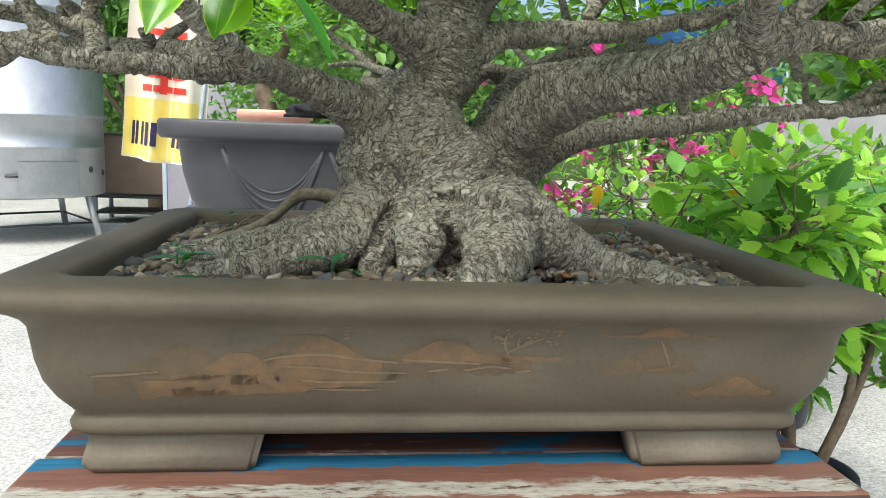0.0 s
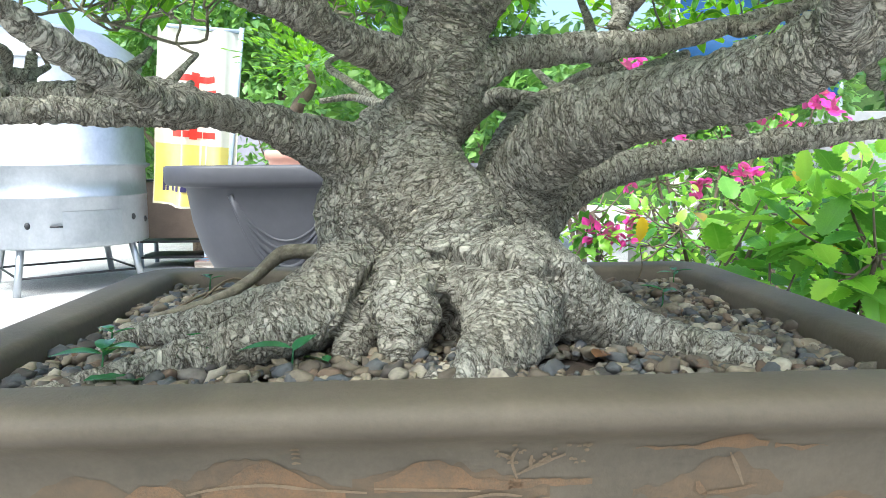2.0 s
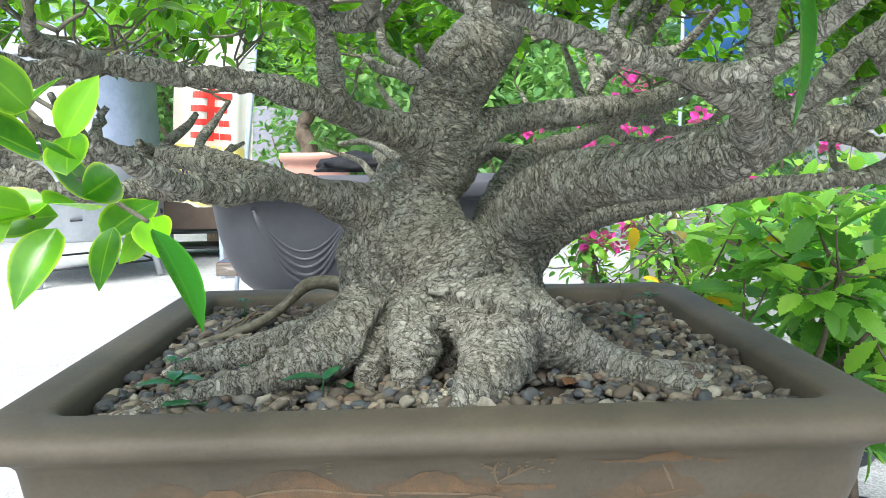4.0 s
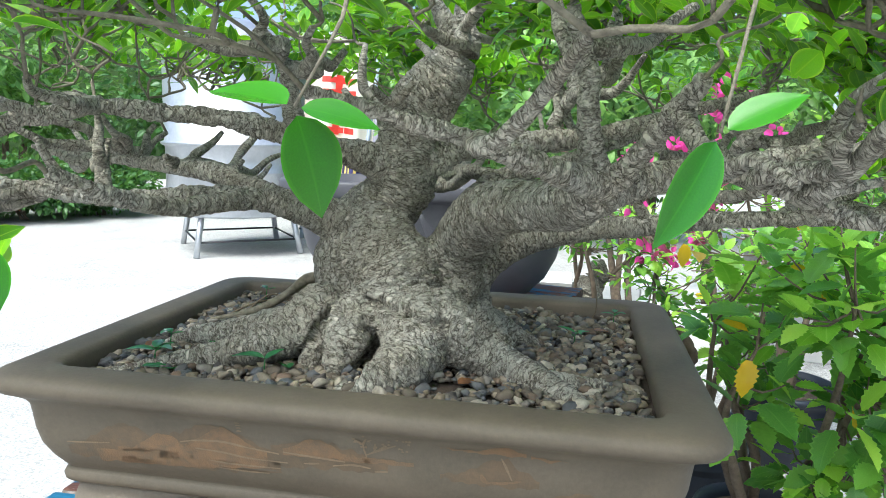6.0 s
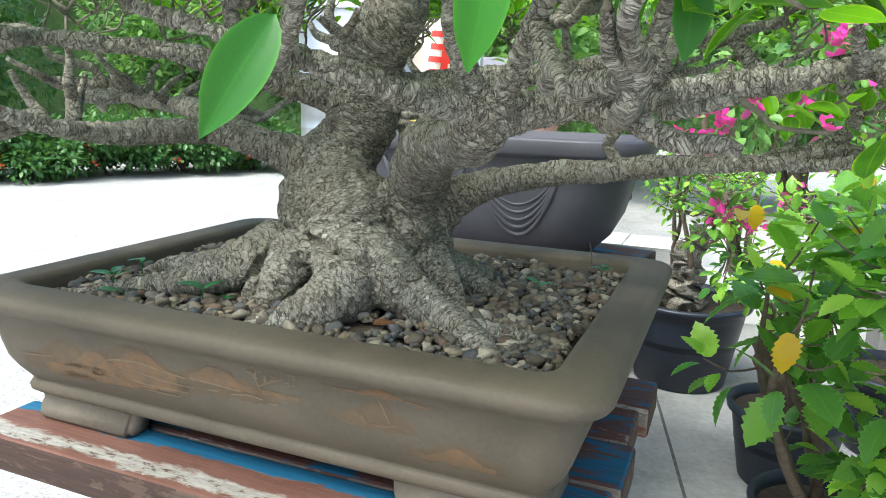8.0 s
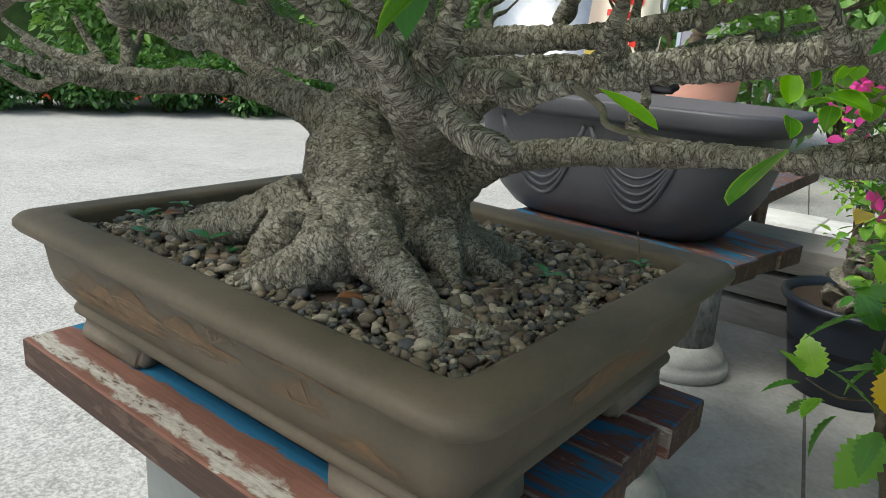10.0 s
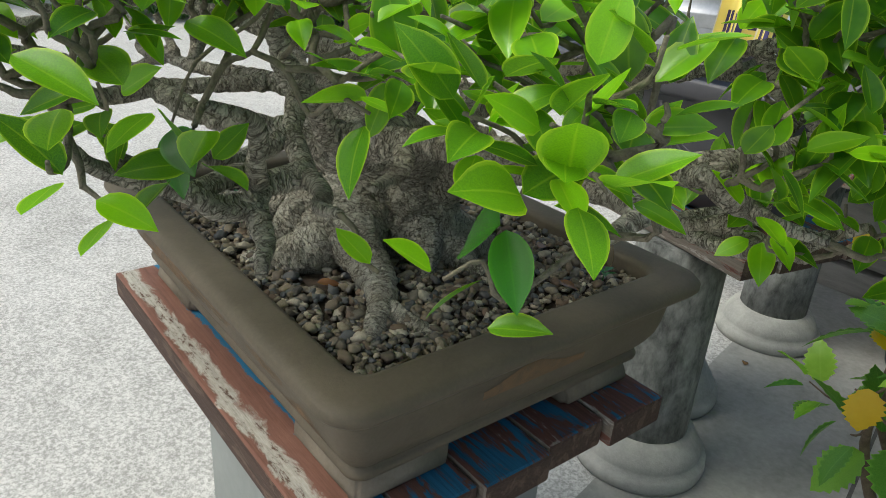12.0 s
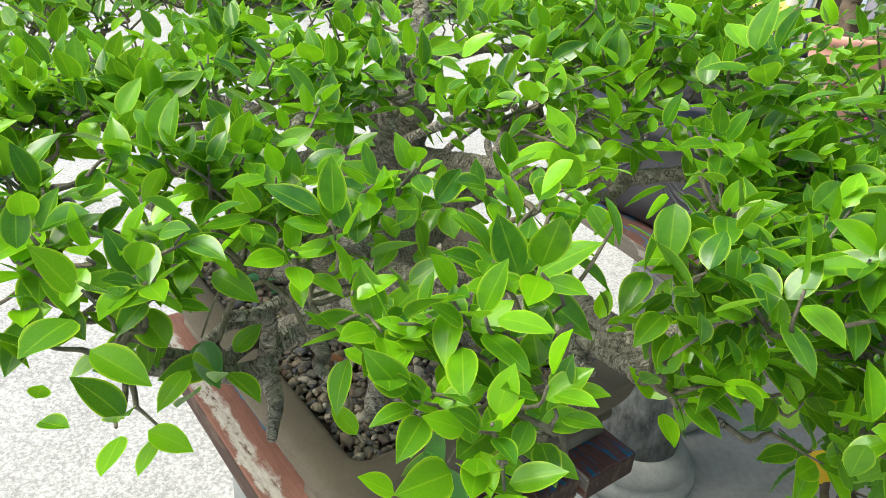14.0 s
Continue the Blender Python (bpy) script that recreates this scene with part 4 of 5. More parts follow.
M_WASH = mottled("ochre_wash", (0.075, 0.061, 0.040), (0.135, 0.090, 0.050), 45, 0.68, relief=0.3, fine=200)


def wash(x0, x1, top, low):
    ob = slip(x0, x1, top, low, M_WASH, "painted_wash", 60, 0.007)
    ob.location.y = 0.0004


wash(-0.34, -0.19, hump(0.042, 0.602, 0.55, 0.35), flat(0.590))
wash(-0.20, -0.06, hump(0.030, 0.624, 0.4, 0.4), flat(0.588, 0.01))
wash(-0.07, 0.07, hump(0.016, 0.630, 0.4, 0.4), flat(0.608, 0.008))
wash(0.13, 0.24, hump(0.026, 0.622, 0.6, 0.3), flat(0.614))
wash(0.225, 0.335, hump(0.020, 0.596, 0.55, 0.35), flat(0.586))
slip(-0.30, -0.17, hump(0.030, 0.606, 0.72, 0.28), flat(0.586, 0.006), M_OCHRE)
slip(-0.175, -0.075, hump(0.026, 0.626, 0.45, 0.3), flat(0.592, 0.012), M_OCHRE)
slip(-0.055, 0.05, hump(0.018, 0.632, 0.38, 0.25), flat(0.626), M_OCHRE)
slip(0.04, 0.10, flat(0.634, -0.002), flat(0.626, 0.002), M_OCHRE)
slip(0.13, 0.225, hump(0.011, 0.656, 0.75, 0.2), flat(0.6535), M_OCHRE)
slip(0.23, 0.27, flat(0.656, -0.003), flat(0.652), M_OCHRE)
slip(0.235, 0.325, hump(0.017, 0.594, 0.55, 0.25), flat(0.588), M_OCHRE)
slip(-0.27, -0.19, flat(0.612, 0.002), flat(0.588, 0.002), M_OCHRE)
for a in ([(-0.185, 0.628), (-0.165, 0.632), (-0.13, 0.634), (-0.10, 0.630), (-0.06, 0.626)], [(-0.165, 0.622), (-0.13, 0.620), (-0.10, 0.616), (-0.05, 0.615)],
          [(-0.15, 0.607), (-0.12, 0.605), (-0.06, 0.606)], [(-0.14, 0.597), (-0.10, 0.596), (-0.075, 0.597)], [(-0.055, 0.629), (-0.02, 0.627), (0.02, 0.625)],
          [(-0.34, 0.611), (-0.31, 0.613), (-0.28, 0.616)], [(0.005, 0.618), (0.03, 0.622), (0.05, 0.620)], [(-0.03, 0.617), (-0.012, 0.619)], [(0.055, 0.616), (0.07, 0.618)]):
    stroke(a, 0.0013, M_PALE)
stroke([(-0.178, 0.626), (-0.168, 0.612), (-0.155, 0.598)], 0.0028, M_OCHRE)
# the bare tree with blossom, the pagoda and the sailing boat
for a in ([(0.046, 0.634), (0.042, 0.648), (0.046, 0.658)], [(0.046, 0.637), (0.06, 0.644), (0.08, 0.652)], [(0.042, 0.65), (0.032, 0.654)], [(0.055, 0.642), (0.056, 0.652)]):
    stroke(a, 0.0013, M_PALE)
dots = random.Random(4)
for _ in range(26):
    x, z = dots.uniform(0.026, 0.10), dots.uniform(0.644, 0.662)
    stroke([(x, z), (x + 0.0016, z + 0.0008), (x + 0.003, z)], 0.0013, M_PALE, "painted_blossom")
stroke([(0.198, 0.650), (0.204, 0.638), (0.21, 0.624)], 0.0013, M_PALE, "painted_mast")
stroke([(0.18, 0.618), (0.2, 0.6195), (0.22, 0.624)], 0.0018, M_OCHRE, "painted_hull")
stroke([(0.176, 0.628), (0.179, 0.621), (0.184, 0.617)], 0.0028, M_OCHRE, "painted_hull")
for k in range(4):
    stroke([(-0.108 - 0.003, 0.650 + 0.004 * k), (-0.108, 0.6505 + 0.004 * k), (-0.105, 0.650 + 0.004 * k)], 0.001, M_PALE, "painted_pagoda")
bm = bmesh.new()
cols = []
for i in range(19):
    y = -0.10 + 0.19 * i / 18
    cols.append([bm.verts.new((HX + face_offset(z) + 0.0008, y, z - BENCH)) for z in (0.618, 0.624 + 0.014 * math.exp(-((y + 0.02) / 0.05) ** 2), 0.63 + 0.022 * math.exp(-((y + 0.02) / 0.05) ** 2))])
for a, b in zip(cols, cols[1:]):
    for k in range(2):
        bm.faces.new((a[k], b[k], b[k + 1], a[k + 1]))
part("painted_hill", bm, M_OCHRE, clay_pot)

# ---- small growth and litter in the pot ----
M_WEED = leaf_material("weed_leaf", (0.02, 0.10, 0.04), (0.05, 0.19, 0.07), (0.07, 0.20, 0.08), False, 0.2)
M_DRY = leaf_material("dry_leaf", (0.10, 0.045, 0.02), (0.22, 0.10, 0.045), (0.2, 0.1, 0.05), False, 0.15)
M_STRAW = mottled("dry_twig", (0.07, 0.05, 0.032), (0.24, 0.19, 0.12), 50, 0.9)
WEED = [leaf_shape(0.38, 0.4, 0.35, 0.15), leaf_shape(0.5, 0.4, 0.2, 0.3)]
for x, y, n, s in ((-0.13, 1.125, 2, 0.05), (-0.285, 1.12, 4, 0.045), (-0.20, 1.15, 3, 0.03), (-0.31, 1.20, 3, 0.03), (0.27, 1.36, 4, 0.03), (0.335, 1.50, 4, 0.028), (-0.31, 1.53, 3, 0.03)):
    z = soil_height(x, y)
    e = empty("weed_seedling", "small green seedling growing in the gravel", "weed", (x, y, z), "seedlings in the gravel")
    bm = bmesh.new()
    tube(bm, [(0, 0, -0.01, 0.001), (0.002, 0, 0.012, 0.001), (0.003, 0.001, 0.024, 0.0008)], 5, 2)
    part("stem", bm, M_WEED, e)
    for k in range(n):
        d = Vector((math.cos(k * 2.3 + x * 40), math.sin(k * 2.3 + x * 40), 0.35))
        cloud("leaf", WEED, [(Vector((0.003, 0, 0.022 + 0.002 * k)), frame_of(d, (0, 0, 1)), s * (0.7 + 0.15 * (k % 3)), k % 2)], M_WEED, e)
for k, (x, y, a, s, mat, what) in enumerate(((-0.29, 1.10, 0.3, 0.05, M_WEED, "green"), (-0.335, 1.18, 1.4, 0.04, M_DRY, "brown"), (-0.10, 1.14, 2.2, 0.04, M_WEED, "green"), (0.13, 1.125, 0.9, 0.035, M_DRY, "brown"), (0.20, 1.5, 2.0, 0.035, M_DRY, "brown"), (0.3, 1.44, 0.4, 0.035, M_DRY, "brown"))):
    ob = cloud("fallen_leaf", WEED, [(Vector((0, 0, 0)), frame_of((math.cos(a), math.sin(a), 0.15), (0.2, 0, 1)), s, 1)], mat)
    ob.location = (x, y, soil_height(x, y) + 0.008)
    tagged(ob, f"fallen {what} leaf lying on the gravel", "leaf", "fallen leaves")
for pts in ([(0.352, 1.06, 0.675, 0.0018), (0.345, 1.14, 0.679, 0.002), (0.33, 1.22, 0.675, 0.0016), (0.325, 1.27, 0.672, 0.001)],
            [(-0.355, 1.075, 0.673, 0.0016), (-0.27, 1.085, 0.678, 0.002), (-0.18, 1.09, 0.676, 0.0016)],
            [(-0.36, 1.10, 0.673, 0.0014), (-0.29, 1.078, 0.68, 0.0018), (-0.22, 1.075, 0.675, 0.0014)],
            [(-0.30, 1.40, 0.678, 0.0016), (-0.25, 1.43, 0.715, 0.0016), (-0.19, 1.42, 0.69, 0.0014), (-0.16, 1.40, 0.68, 0.001)],
            [(-0.33, 1.36, 0.676, 0.0014), (-0.27, 1.44, 0.70, 0.0016), (-0.21, 1.47, 0.682, 0.001)],
            [(-0.01, 1.075, 0.675, 0.0014), (0.03, 1.07, 0.681, 0.0016), (0.08, 1.075, 0.674, 0.001)],
            [(0.30, 1.56, 0.67, 0.0012), (0.31, 1.555, 0.70, 0.001), (0.305, 1.55, 0.735, 0.0008)]):
    bm = bmesh.new()
    o = Vector(pts[0][:3])
    tube(bm, pts, 6, 5, 0.2)
    bmesh.ops.translate(bm, verts=bm.verts, vec=-o)
    ob = tagged(part("dry_twig", bm, M_STRAW), "thin dry twig lying on the gravel", "twig", "dry twigs")
    ob.location = o
for x, y, a in ((-0.581, 1.091, 0.5), (-0.12, 3.12, 2.0)):
    ob = cloud("fallen_leaf", WEED, [(Vector((0, 0, 0)), frame_of((math.cos(a), math.sin(a), 0.1), (0.2, 0, 1)), 0.05, 1)], M_DRY)
    ob.location = (x, y, GROUND + 0.008)
    tagged(ob, "fallen reddish brown leaf lying on the concrete", "leaf", "fallen leaves")
bm = bmesh.new()
o = Vector((-0.12, 1.44, 0.70))
tube(bm, [(-0.11, 1.43, 0.735, 0.013), (-0.16, 1.45, 0.745, 0.011), (-0.195, 1.445, 0.742, 0.009), (-0.225, 1.42, 0.715, 0.007), (-0.27, 1.385, 0.692, 0.007), (-0.33, 1.35, 0.682, 0.004), (-0.36, 1.33, 0.674, 0.002)], 12, 6, 0.35)
bmesh.ops.translate(bm, verts=bm.verts, vec=-o)
root = tagged(part("dead_root", bm, M_TWIG), "dead curved root stub beside the trunk", "root")
root.location = o

# ---- hibiscus and bougainvillea in pots ----
HIB = ((0.030, 0.15, 0.032), (0.27, 0.53, 0.075), (0.22, 0.46, 0.08))
HIB_NEW = ((0.17, 0.45, 0.03), (0.55, 0.82, 0.11), (0.48, 0.74, 0.12))
M_HIB, M_HIB1 = leaf_material("hibiscus_foliage", *HIB, False, 0.36, 0.24), leaf_material("hibiscus_leaf", *HIB, True, 0.36, 0.24)
M_HIB_NEW, M_HIB1_NEW = leaf_material("young_hibiscus_foliage", *HIB_NEW, False, 0.45, 0.27), leaf_material("young_hibiscus_leaf", *HIB_NEW, True, 0.45, 0.27)
M_YELLOW = leaf_material("yellowed_leaf", (0.62, 0.36, 0.01), (0.75, 0.52, 0.03), (0.7, 0.45, 0.02), False, 0.3)
M_PINK = leaf_material("magenta_bract", (0.55, 0.01, 0.24), (0.80, 0.04, 0.42), (0.78, 0.05, 0.4), False, 0.35, 0.6)
M_REDFL = leaf_material("red_petal", (0.55, 0.01, 0.01), (0.75, 0.06, 0.04), (0.7, 0.05, 0.03), False, 0.3, 0.5)
M_NAVY = mottled("navy_plastic", (0.010, 0.014, 0.024), (0.022, 0.028, 0.042), 6, 0.42, relief=0.05)
HIB_SHAPES = [leaf_shape(rng.uniform(0.52, 0.66), 0.5, rng.uniform(0.1, 0.35), rng.uniform(0.1, 0.3), 1, 15) for _ in range(5)]
PETAL = [leaf_shape(0.75, 0.2, 0.3, 0.1, 0, 4), leaf_shape(0.6, 0.3, 0.5, -0.2, 0, 4)]
YELLOW_SPOTS = {0: [(0.635, 1.83, 0.545, 0.09), (0.595, 1.90, 0.61, 0.06), (0.845, 1.805, 0.43, 0.06), (0.535, 1.93, 0.755, 0.06), (0.80, 1.90, 0.665, 0.05), (0.755, 1.95, 0.835, 0.04), (0.73, 1.92, 0.735, 0.035)], 1: [(0.57, 2.36, 0.715, 0.07), (0.62, 2.42, 0.56, 0.05)], 2: [(1.28, 2.2, 0.72, 0.05), (1.1, 2.15, 0.6, 0.045)]}


def planted(kind, label, x, y, r, h, rx, ry, z0, z1, n, stems, lean=(0, 0), group="potted shrubs", seed=1, leaf=0.07, pieces=0, cx=None, cy=None):
    """A potted shrub: pot, soil, stems with leafy shoots between the heights z0 and z1."""
    g = random.Random(seed)
    cx, cy = cx if cx is not None else x, cy if cy is not None else y
    e = round_pot(kind, label, x, y, GROUND, r, h, M_NAVY, category="potted plant", group=group)
    at = Vector((x, y, GROUND))
    bm = bmesh.new()
    bmesh.ops.create_circle(bm, cap_ends=True, segments=32, radius=r * 0.92, matrix=Matrix.Translation((0, 0, h - 0.035)))
    part("soil", bm, M_SOIL, e)
    ends = []
    for s in range(stems):
        a = s * 2.4 + seed
        tip = Vector((cx + rx * 0.6 * math.cos(a), cy + ry * 0.6 * math.sin(a), z0 + (z1 - z0) * g.uniform(0.5, 0.8)))
        b = Vector((x + 0.03 * math.cos(a), y + 0.03 * math.sin(a), GROUND + h - 0.05))
        m1 = b.lerp(tip, 0.35) + Vector((g.gauss(0, 0.04), g.gauss(0, 0.04), 0.02))
        m2 = b.lerp(tip, 0.7) + Vector((g.gauss(0, 0.04), g.gauss(0, 0.04), 0.0))
        bm = bmesh.new()
        tube(bm, [(*(q - at), rr) for q, rr in ((b, 0.016), (m1, 0.012), (m2, 0.008), (tip, 0.004))], 8, 5, 0.3)
        part("stem", bm, M_STEM, e)
        ends += [m1, m2, tip, m2.lerp(tip, 0.5)]
    rows, bmt = [], bmesh.new()
    for _ in range(n):
        while True:
            u = Vector((g.uniform(-1, 1), g.uniform(-1, 1), g.uniform(-1, 1)))
            if 0.25 < u.length < 1:
                break
        p = Vector((cx + u.x * rx, cy + u.y * ry, (z0 + z1) / 2 + u.z * (z1 - z0) / 2))
        near_end = min(ends, key=lambda q: (q - p).length)
        mid = near_end.lerp(p, 0.5) + Vector((0, 0, -0.02))
        tube(bmt, [(*(near_end - at), 0.003), (*(mid - at), 0.0026), (*(p - at), 0.0016)], 5, 2)
        d = (p - near_end + Vector((0, 0, 0.06))).normalized()
        side = d.orthogonal().normalized()
        k_n = g.randint(5, 8)
        for k in range(k_n):
            t = k / (k_n - 1)
            ring = Matrix.Rotation(k * 2.4 + g.uniform(-0.3, 0.3), 3, d) @ side
            ld = ring * (1.0 - 0.45 * t) + d * (0.2 + 0.7 * t) + Vector((0, 0, g.uniform(-0.45, 0.05)))
            base = p - d * 0.09 * (1 - t)
            rows.append((base + ld.normalized() * 0.02 - at, frame_of(ld, Vector((g.gauss(0, 0.3), g.gauss(0, 0.3), 1))), leaf * g.uniform(0.55, 1.1) * (1 - 0.35 * t), g.randrange(5), t > 0.42 and g.random() < 0.4 + 0.6 * (u.z + 1) / 2))
    tw = part("twigwork", bmt, M_STEM, e)
    tw["kind"] = "stuff"
    # room round the leaf that has turned yellow
    rows = [q for q in rows if (q[0] + at - Vector((0.62, 1.77, 0.53))).length > 0.13]
    rows.sort(key=lambda q: q[0][1])
    if pieces:
        made = [[leaf_mesh("leaf", s, mat) for s in HIB_SHAPES] for mat in (M_HIB1, M_HIB1_NEW)]
        for p, m, s, k, young in rows[:pieces]:
            ob = new("leaf", made[young][k])
            ob.parent = e
            ob.matrix_basis = Matrix.LocRotScale(p, m.to_quaternion(), (s, s, s))
    for young, mat, what in ((False, M_HIB, "foliage"), (True, M_HIB_NEW, "young_foliage")):
        f = cloud(what, HIB_SHAPES, [q[:4] for q in rows[pieces:] if q[4] == young], mat, e)
        f["kind"] = "stuff"
    return e, at


def spots(owner, at, places, mat, name, shapes, seed=3):
    g = random.Random(seed)
    for x, y, z, s in places:
        d = Vector((g.gauss(0, 0.6), -0.5 + g.gauss(0, 0.4), g.gauss(-0.1, 0.4)))
        cloud(name, shapes, [(Vector((x, y, z)) - at, frame_of(d, (0.2, -0.6, 1)), s, g.randrange(len(shapes)))], mat, owner)


def blossom(owner, at, x, y, z, s, mat, n, seed):
    g = random.Random(seed)
    rows = []
    for k in range(n):
        d = Vector((g.gauss(0, 1), g.gauss(0, 1), g.gauss(0.15, 0.8))).normalized()
        rows.append((Vector((x, y, z)) - at + d * s * 0.4 * g.random() + Vector((g.gauss(0, s * 0.5), g.gauss(0, s * 0.5), g.gauss(0, s * 0.35))), frame_of(d, (g.gauss(0, 1), g.gauss(0, 1), 1)), s * g.uniform(0.7, 1.1), g.randrange(2)))
    cloud("flower", PETAL, rows, mat, owner)["kind"] = "stuff"


h0, a0 = planted("potted_hibiscus", "bushy hibiscus in a navy pot with a few yellowed leaves", 0.80, 2.22, 0.17, 0.31, 0.33, 0.33, 0.18, 0.88, 84, 7, seed=3, pieces=290, cx=0.80, cy=1.99, leaf=0.120)
spots(h0, a0, YELLOW_SPOTS[0], M_YELLOW, "yellow_leaf", HIB_SHAPES)
h1, a1 = planted("potted_bougainvillea", "leaning bougainvillea with magenta bracts in a navy pot", 0.76, 2.92, 0.19, 0.28, 0.30, 0.28, 0.36, 0.82, 90, 4, seed=5, cx=0.66, cy=2.62, leaf=0.055)
spots(h1, a1, YELLOW_SPOTS[1], M_YELLOW, "yellow_leaf", HIB_SHAPES)
for k, (x, y, z, n) in enumerate(((0.43, 2.40, 0.955, 18), (0.54, 2.42, 0.975, 20), (0.65, 2.42, 0.97, 20), (0.37, 2.40, 0.875, 16), (0.42, 2.40, 0.825, 18), (0.29, 2.42, 0.985, 14), (0.50, 2.50, 0.66, 20), (0.57, 2.55, 0.64, 24), (0.68, 2.75, 0.68, 18), (0.47, 2.46, 0.90, 14), (0.72, 2.5, 0.90, 10), (0.85, 2.6, 1.02, 14))):
    blossom(h1, a1, x, y, z, 0.034, M_PINK, n, k)
h2, a2 = planted("potted_hibiscus", "bushy hibiscus in a navy pot with small red flowers", 1.09, 2.06, 0.14, 0.29, 0.34, 0.32, 0.20, 0.88, 72, 5, seed=9, cx=1.20, cy=2.22, leaf=0.11)
spots(h2, a2, YELLOW_SPOTS[2], M_YELLOW, "yellow_leaf", HIB_SHAPES)
for k, (x, y, z) in enumerate(((1.12, 2.06, 0.60), (1.5, 2.1, 0.62), (1.3, 2.05, 0.45))):
    blossom(h2, a2, x, y, z, 0.022, M_REDFL, 8, 40 + k)
h3, a3 = planted("potted_hibiscus", "leafy potted shrub standing behind the hibiscus", 1.62, 3.1, 0.22, 0.32, 0.5, 0.4, 0.4, 0.95, 100, 5, seed=12, leaf=0.095)
h4, a4 = planted("potted_bougainvillea", "tall bougainvillea with scattered magenta bracts", 1.15, 3.35, 0.22, 0.32, 0.42, 0.35, 0.5, 1.25, 80, 5, seed=15, leaf=0.055)
for k in range(12):
    blossom(h4, a4, 1.15 + 0.4 * math.sin(k * 2.1), 3.2 + 0.2 * math.cos(k * 3.3), 0.75 + 0.5 * ((k * 0.37) % 1), 0.044, M_PINK, 18, 60 + k)
# gnarled bonsai in a wide pot further back
h5, a5 = planted("potted_bonsai", "gnarled thick-trunked bonsai in a wide black pot", 0.36, 3.74, 0.28, 0.40, 0.30, 0.26, 0.50, 0.80, 110, 4, seed=21, cx=0.38, cy=3.62, leaf=0.045)
bm = bmesh.new()
gnarl = [(0.0, -0.05, 0.33, 0.10), (-0.03, -0.08, 0.42, 0.085), (0.01, -0.06, 0.50, 0.066), (-0.02, -0.09, 0.58, 0.058), (0.03, -0.08, 0.66, 0.042), (0.02, -0.1, 0.74, 0.028)]
tube(bm, gnarl, 28, 10, 0.9)
bark_places(part("trunk", bm, M_BARK, h5).data, [gnarl], Vector((0, 0, 0)))
bm = bmesh.new()
tube(bm, [(0.02, 0, 0.22, 0.045), (-0.05, -0.03, 0.36, 0.038), (-0.10, -0.06, 0.46, 0.030), (-0.07, -0.08, 0.56, 0.024), (-0.12, -0.12, 0.66, 0.014)], 12, 6, 0.6)
part("trunk", bm, M_STEM, h1)

# ---- low white kerb across the yard ----
M_KERB = mottled("white_kerb", (0.50, 0.50, 0.48), (0.72, 0.72, 0.70), 7, 0.85, relief=0.4, fine=60)
kerb = empty("kerb", "low white-painted concrete kerb blocks", "kerb", (0.2, 6.1, GROUND))
for k in range(4):
    bm = bmesh.new()
    box(bm, -0.96 + 0.52 * k, -0.447 + 0.52 * k, -0.22, 0.26, 0.0, 0.20 - 0.006 * (k % 2), 0.012, 2)
    part("block", bm, M_KERB, kerb)

# ---- galvanised drum on legs, banner and table ----
M_ZINC = mottled("galvanised_steel", (0.36, 0.38, 0.41), (0.56, 0.58, 0.61), 3, 0.38, 0.75, 0.1)
M_DARK = mottled("black_steel", (0.02, 0.02, 0.022), (0.05, 0.05, 0.055), 8, 0.5)
DX, DY = -3.45, 7.75
drum = empty("galvanised_drum", "large galvanised steel drum with rolled bands on four legs", "metal drum", (DX, DY, GROUND))
bm = bmesh.new()
lathe(bm, [(0.90, 0.42), (0.945, 0.43), (0.95, 0.45), (0.95, 0.87), (0.957, 0.875), (0.957, 0.895), (0.95, 0.90), (0.95, 1.14), (1.0, 1.16), (1.01, 1.175), (1.0, 1.19), (0.96, 1.20), (0.96, 2.1)], 56, close=(True, False))
part("body", bm, M_ZINC, drum)
bm = bmesh.new()
lathe(bm, [(0.96, 2.101), (0.98, 2.105), (0.98, 2.13), (0.96, 2.135), (0.9, 2.25), (0.6, 2.42), (0.2, 2.5), (0.0, 2.52)], 56, close=(True, False))
part("lid", bm, M_ZINC, drum)
for k in range(4):
    a = radians(82 + 90 * k)
    bm = bmesh.new()
    tube(bm, [(0.84 * math.cos(a), 0.84 * math.sin(a), 0.44, 0.04), (0.97 * math.cos(a), 0.97 * math.sin(a), 0.0, 0.04)], 10, 2)
    part("leg", bm, M_ZINC, drum)
    b2 = radians(172 + 90 * k)
    bm = bmesh.new()
    tube(bm, [(0.92 * math.cos(a), 0.92 * math.sin(a), 0.16, 0.012), (0.92 * math.cos(b2), 0.92 * math.sin(b2), 0.16, 0.012)], 6, 2)
    part("brace", bm, M_DARK, drum)
for k, (an, z) in enumerate(((-14, 0.68), (4, 0.64), (-88, 0.64), (-111, 0.60))):
    a = radians(an)
    bm = bmesh.new()
    bmesh.ops.create_uvsphere(bm, u_segments=10, v_segments=6, radius=0.034, matrix=Matrix.Translation((0.94 * math.cos(a), 0.94 * math.sin(a), z)))
    part("vent_hole", bm, M_DARK, drum)
bm = bmesh.new()
rows = []
for i in range(9):
    a = radians(-66 + 40 * i / 8)
    rows.append([bm.verts.new((0.956 * math.cos(a), 0.956 * math.sin(a), z)) for z in (0.47, 0.76)])
for p, q in zip(rows, rows[1:]):
    bm.faces.new((p[0], q[0], q[1], p[1]))
door = part("door", bm, M_ZINC, drum)
a = radians(-73)
bm = bmesh.new()
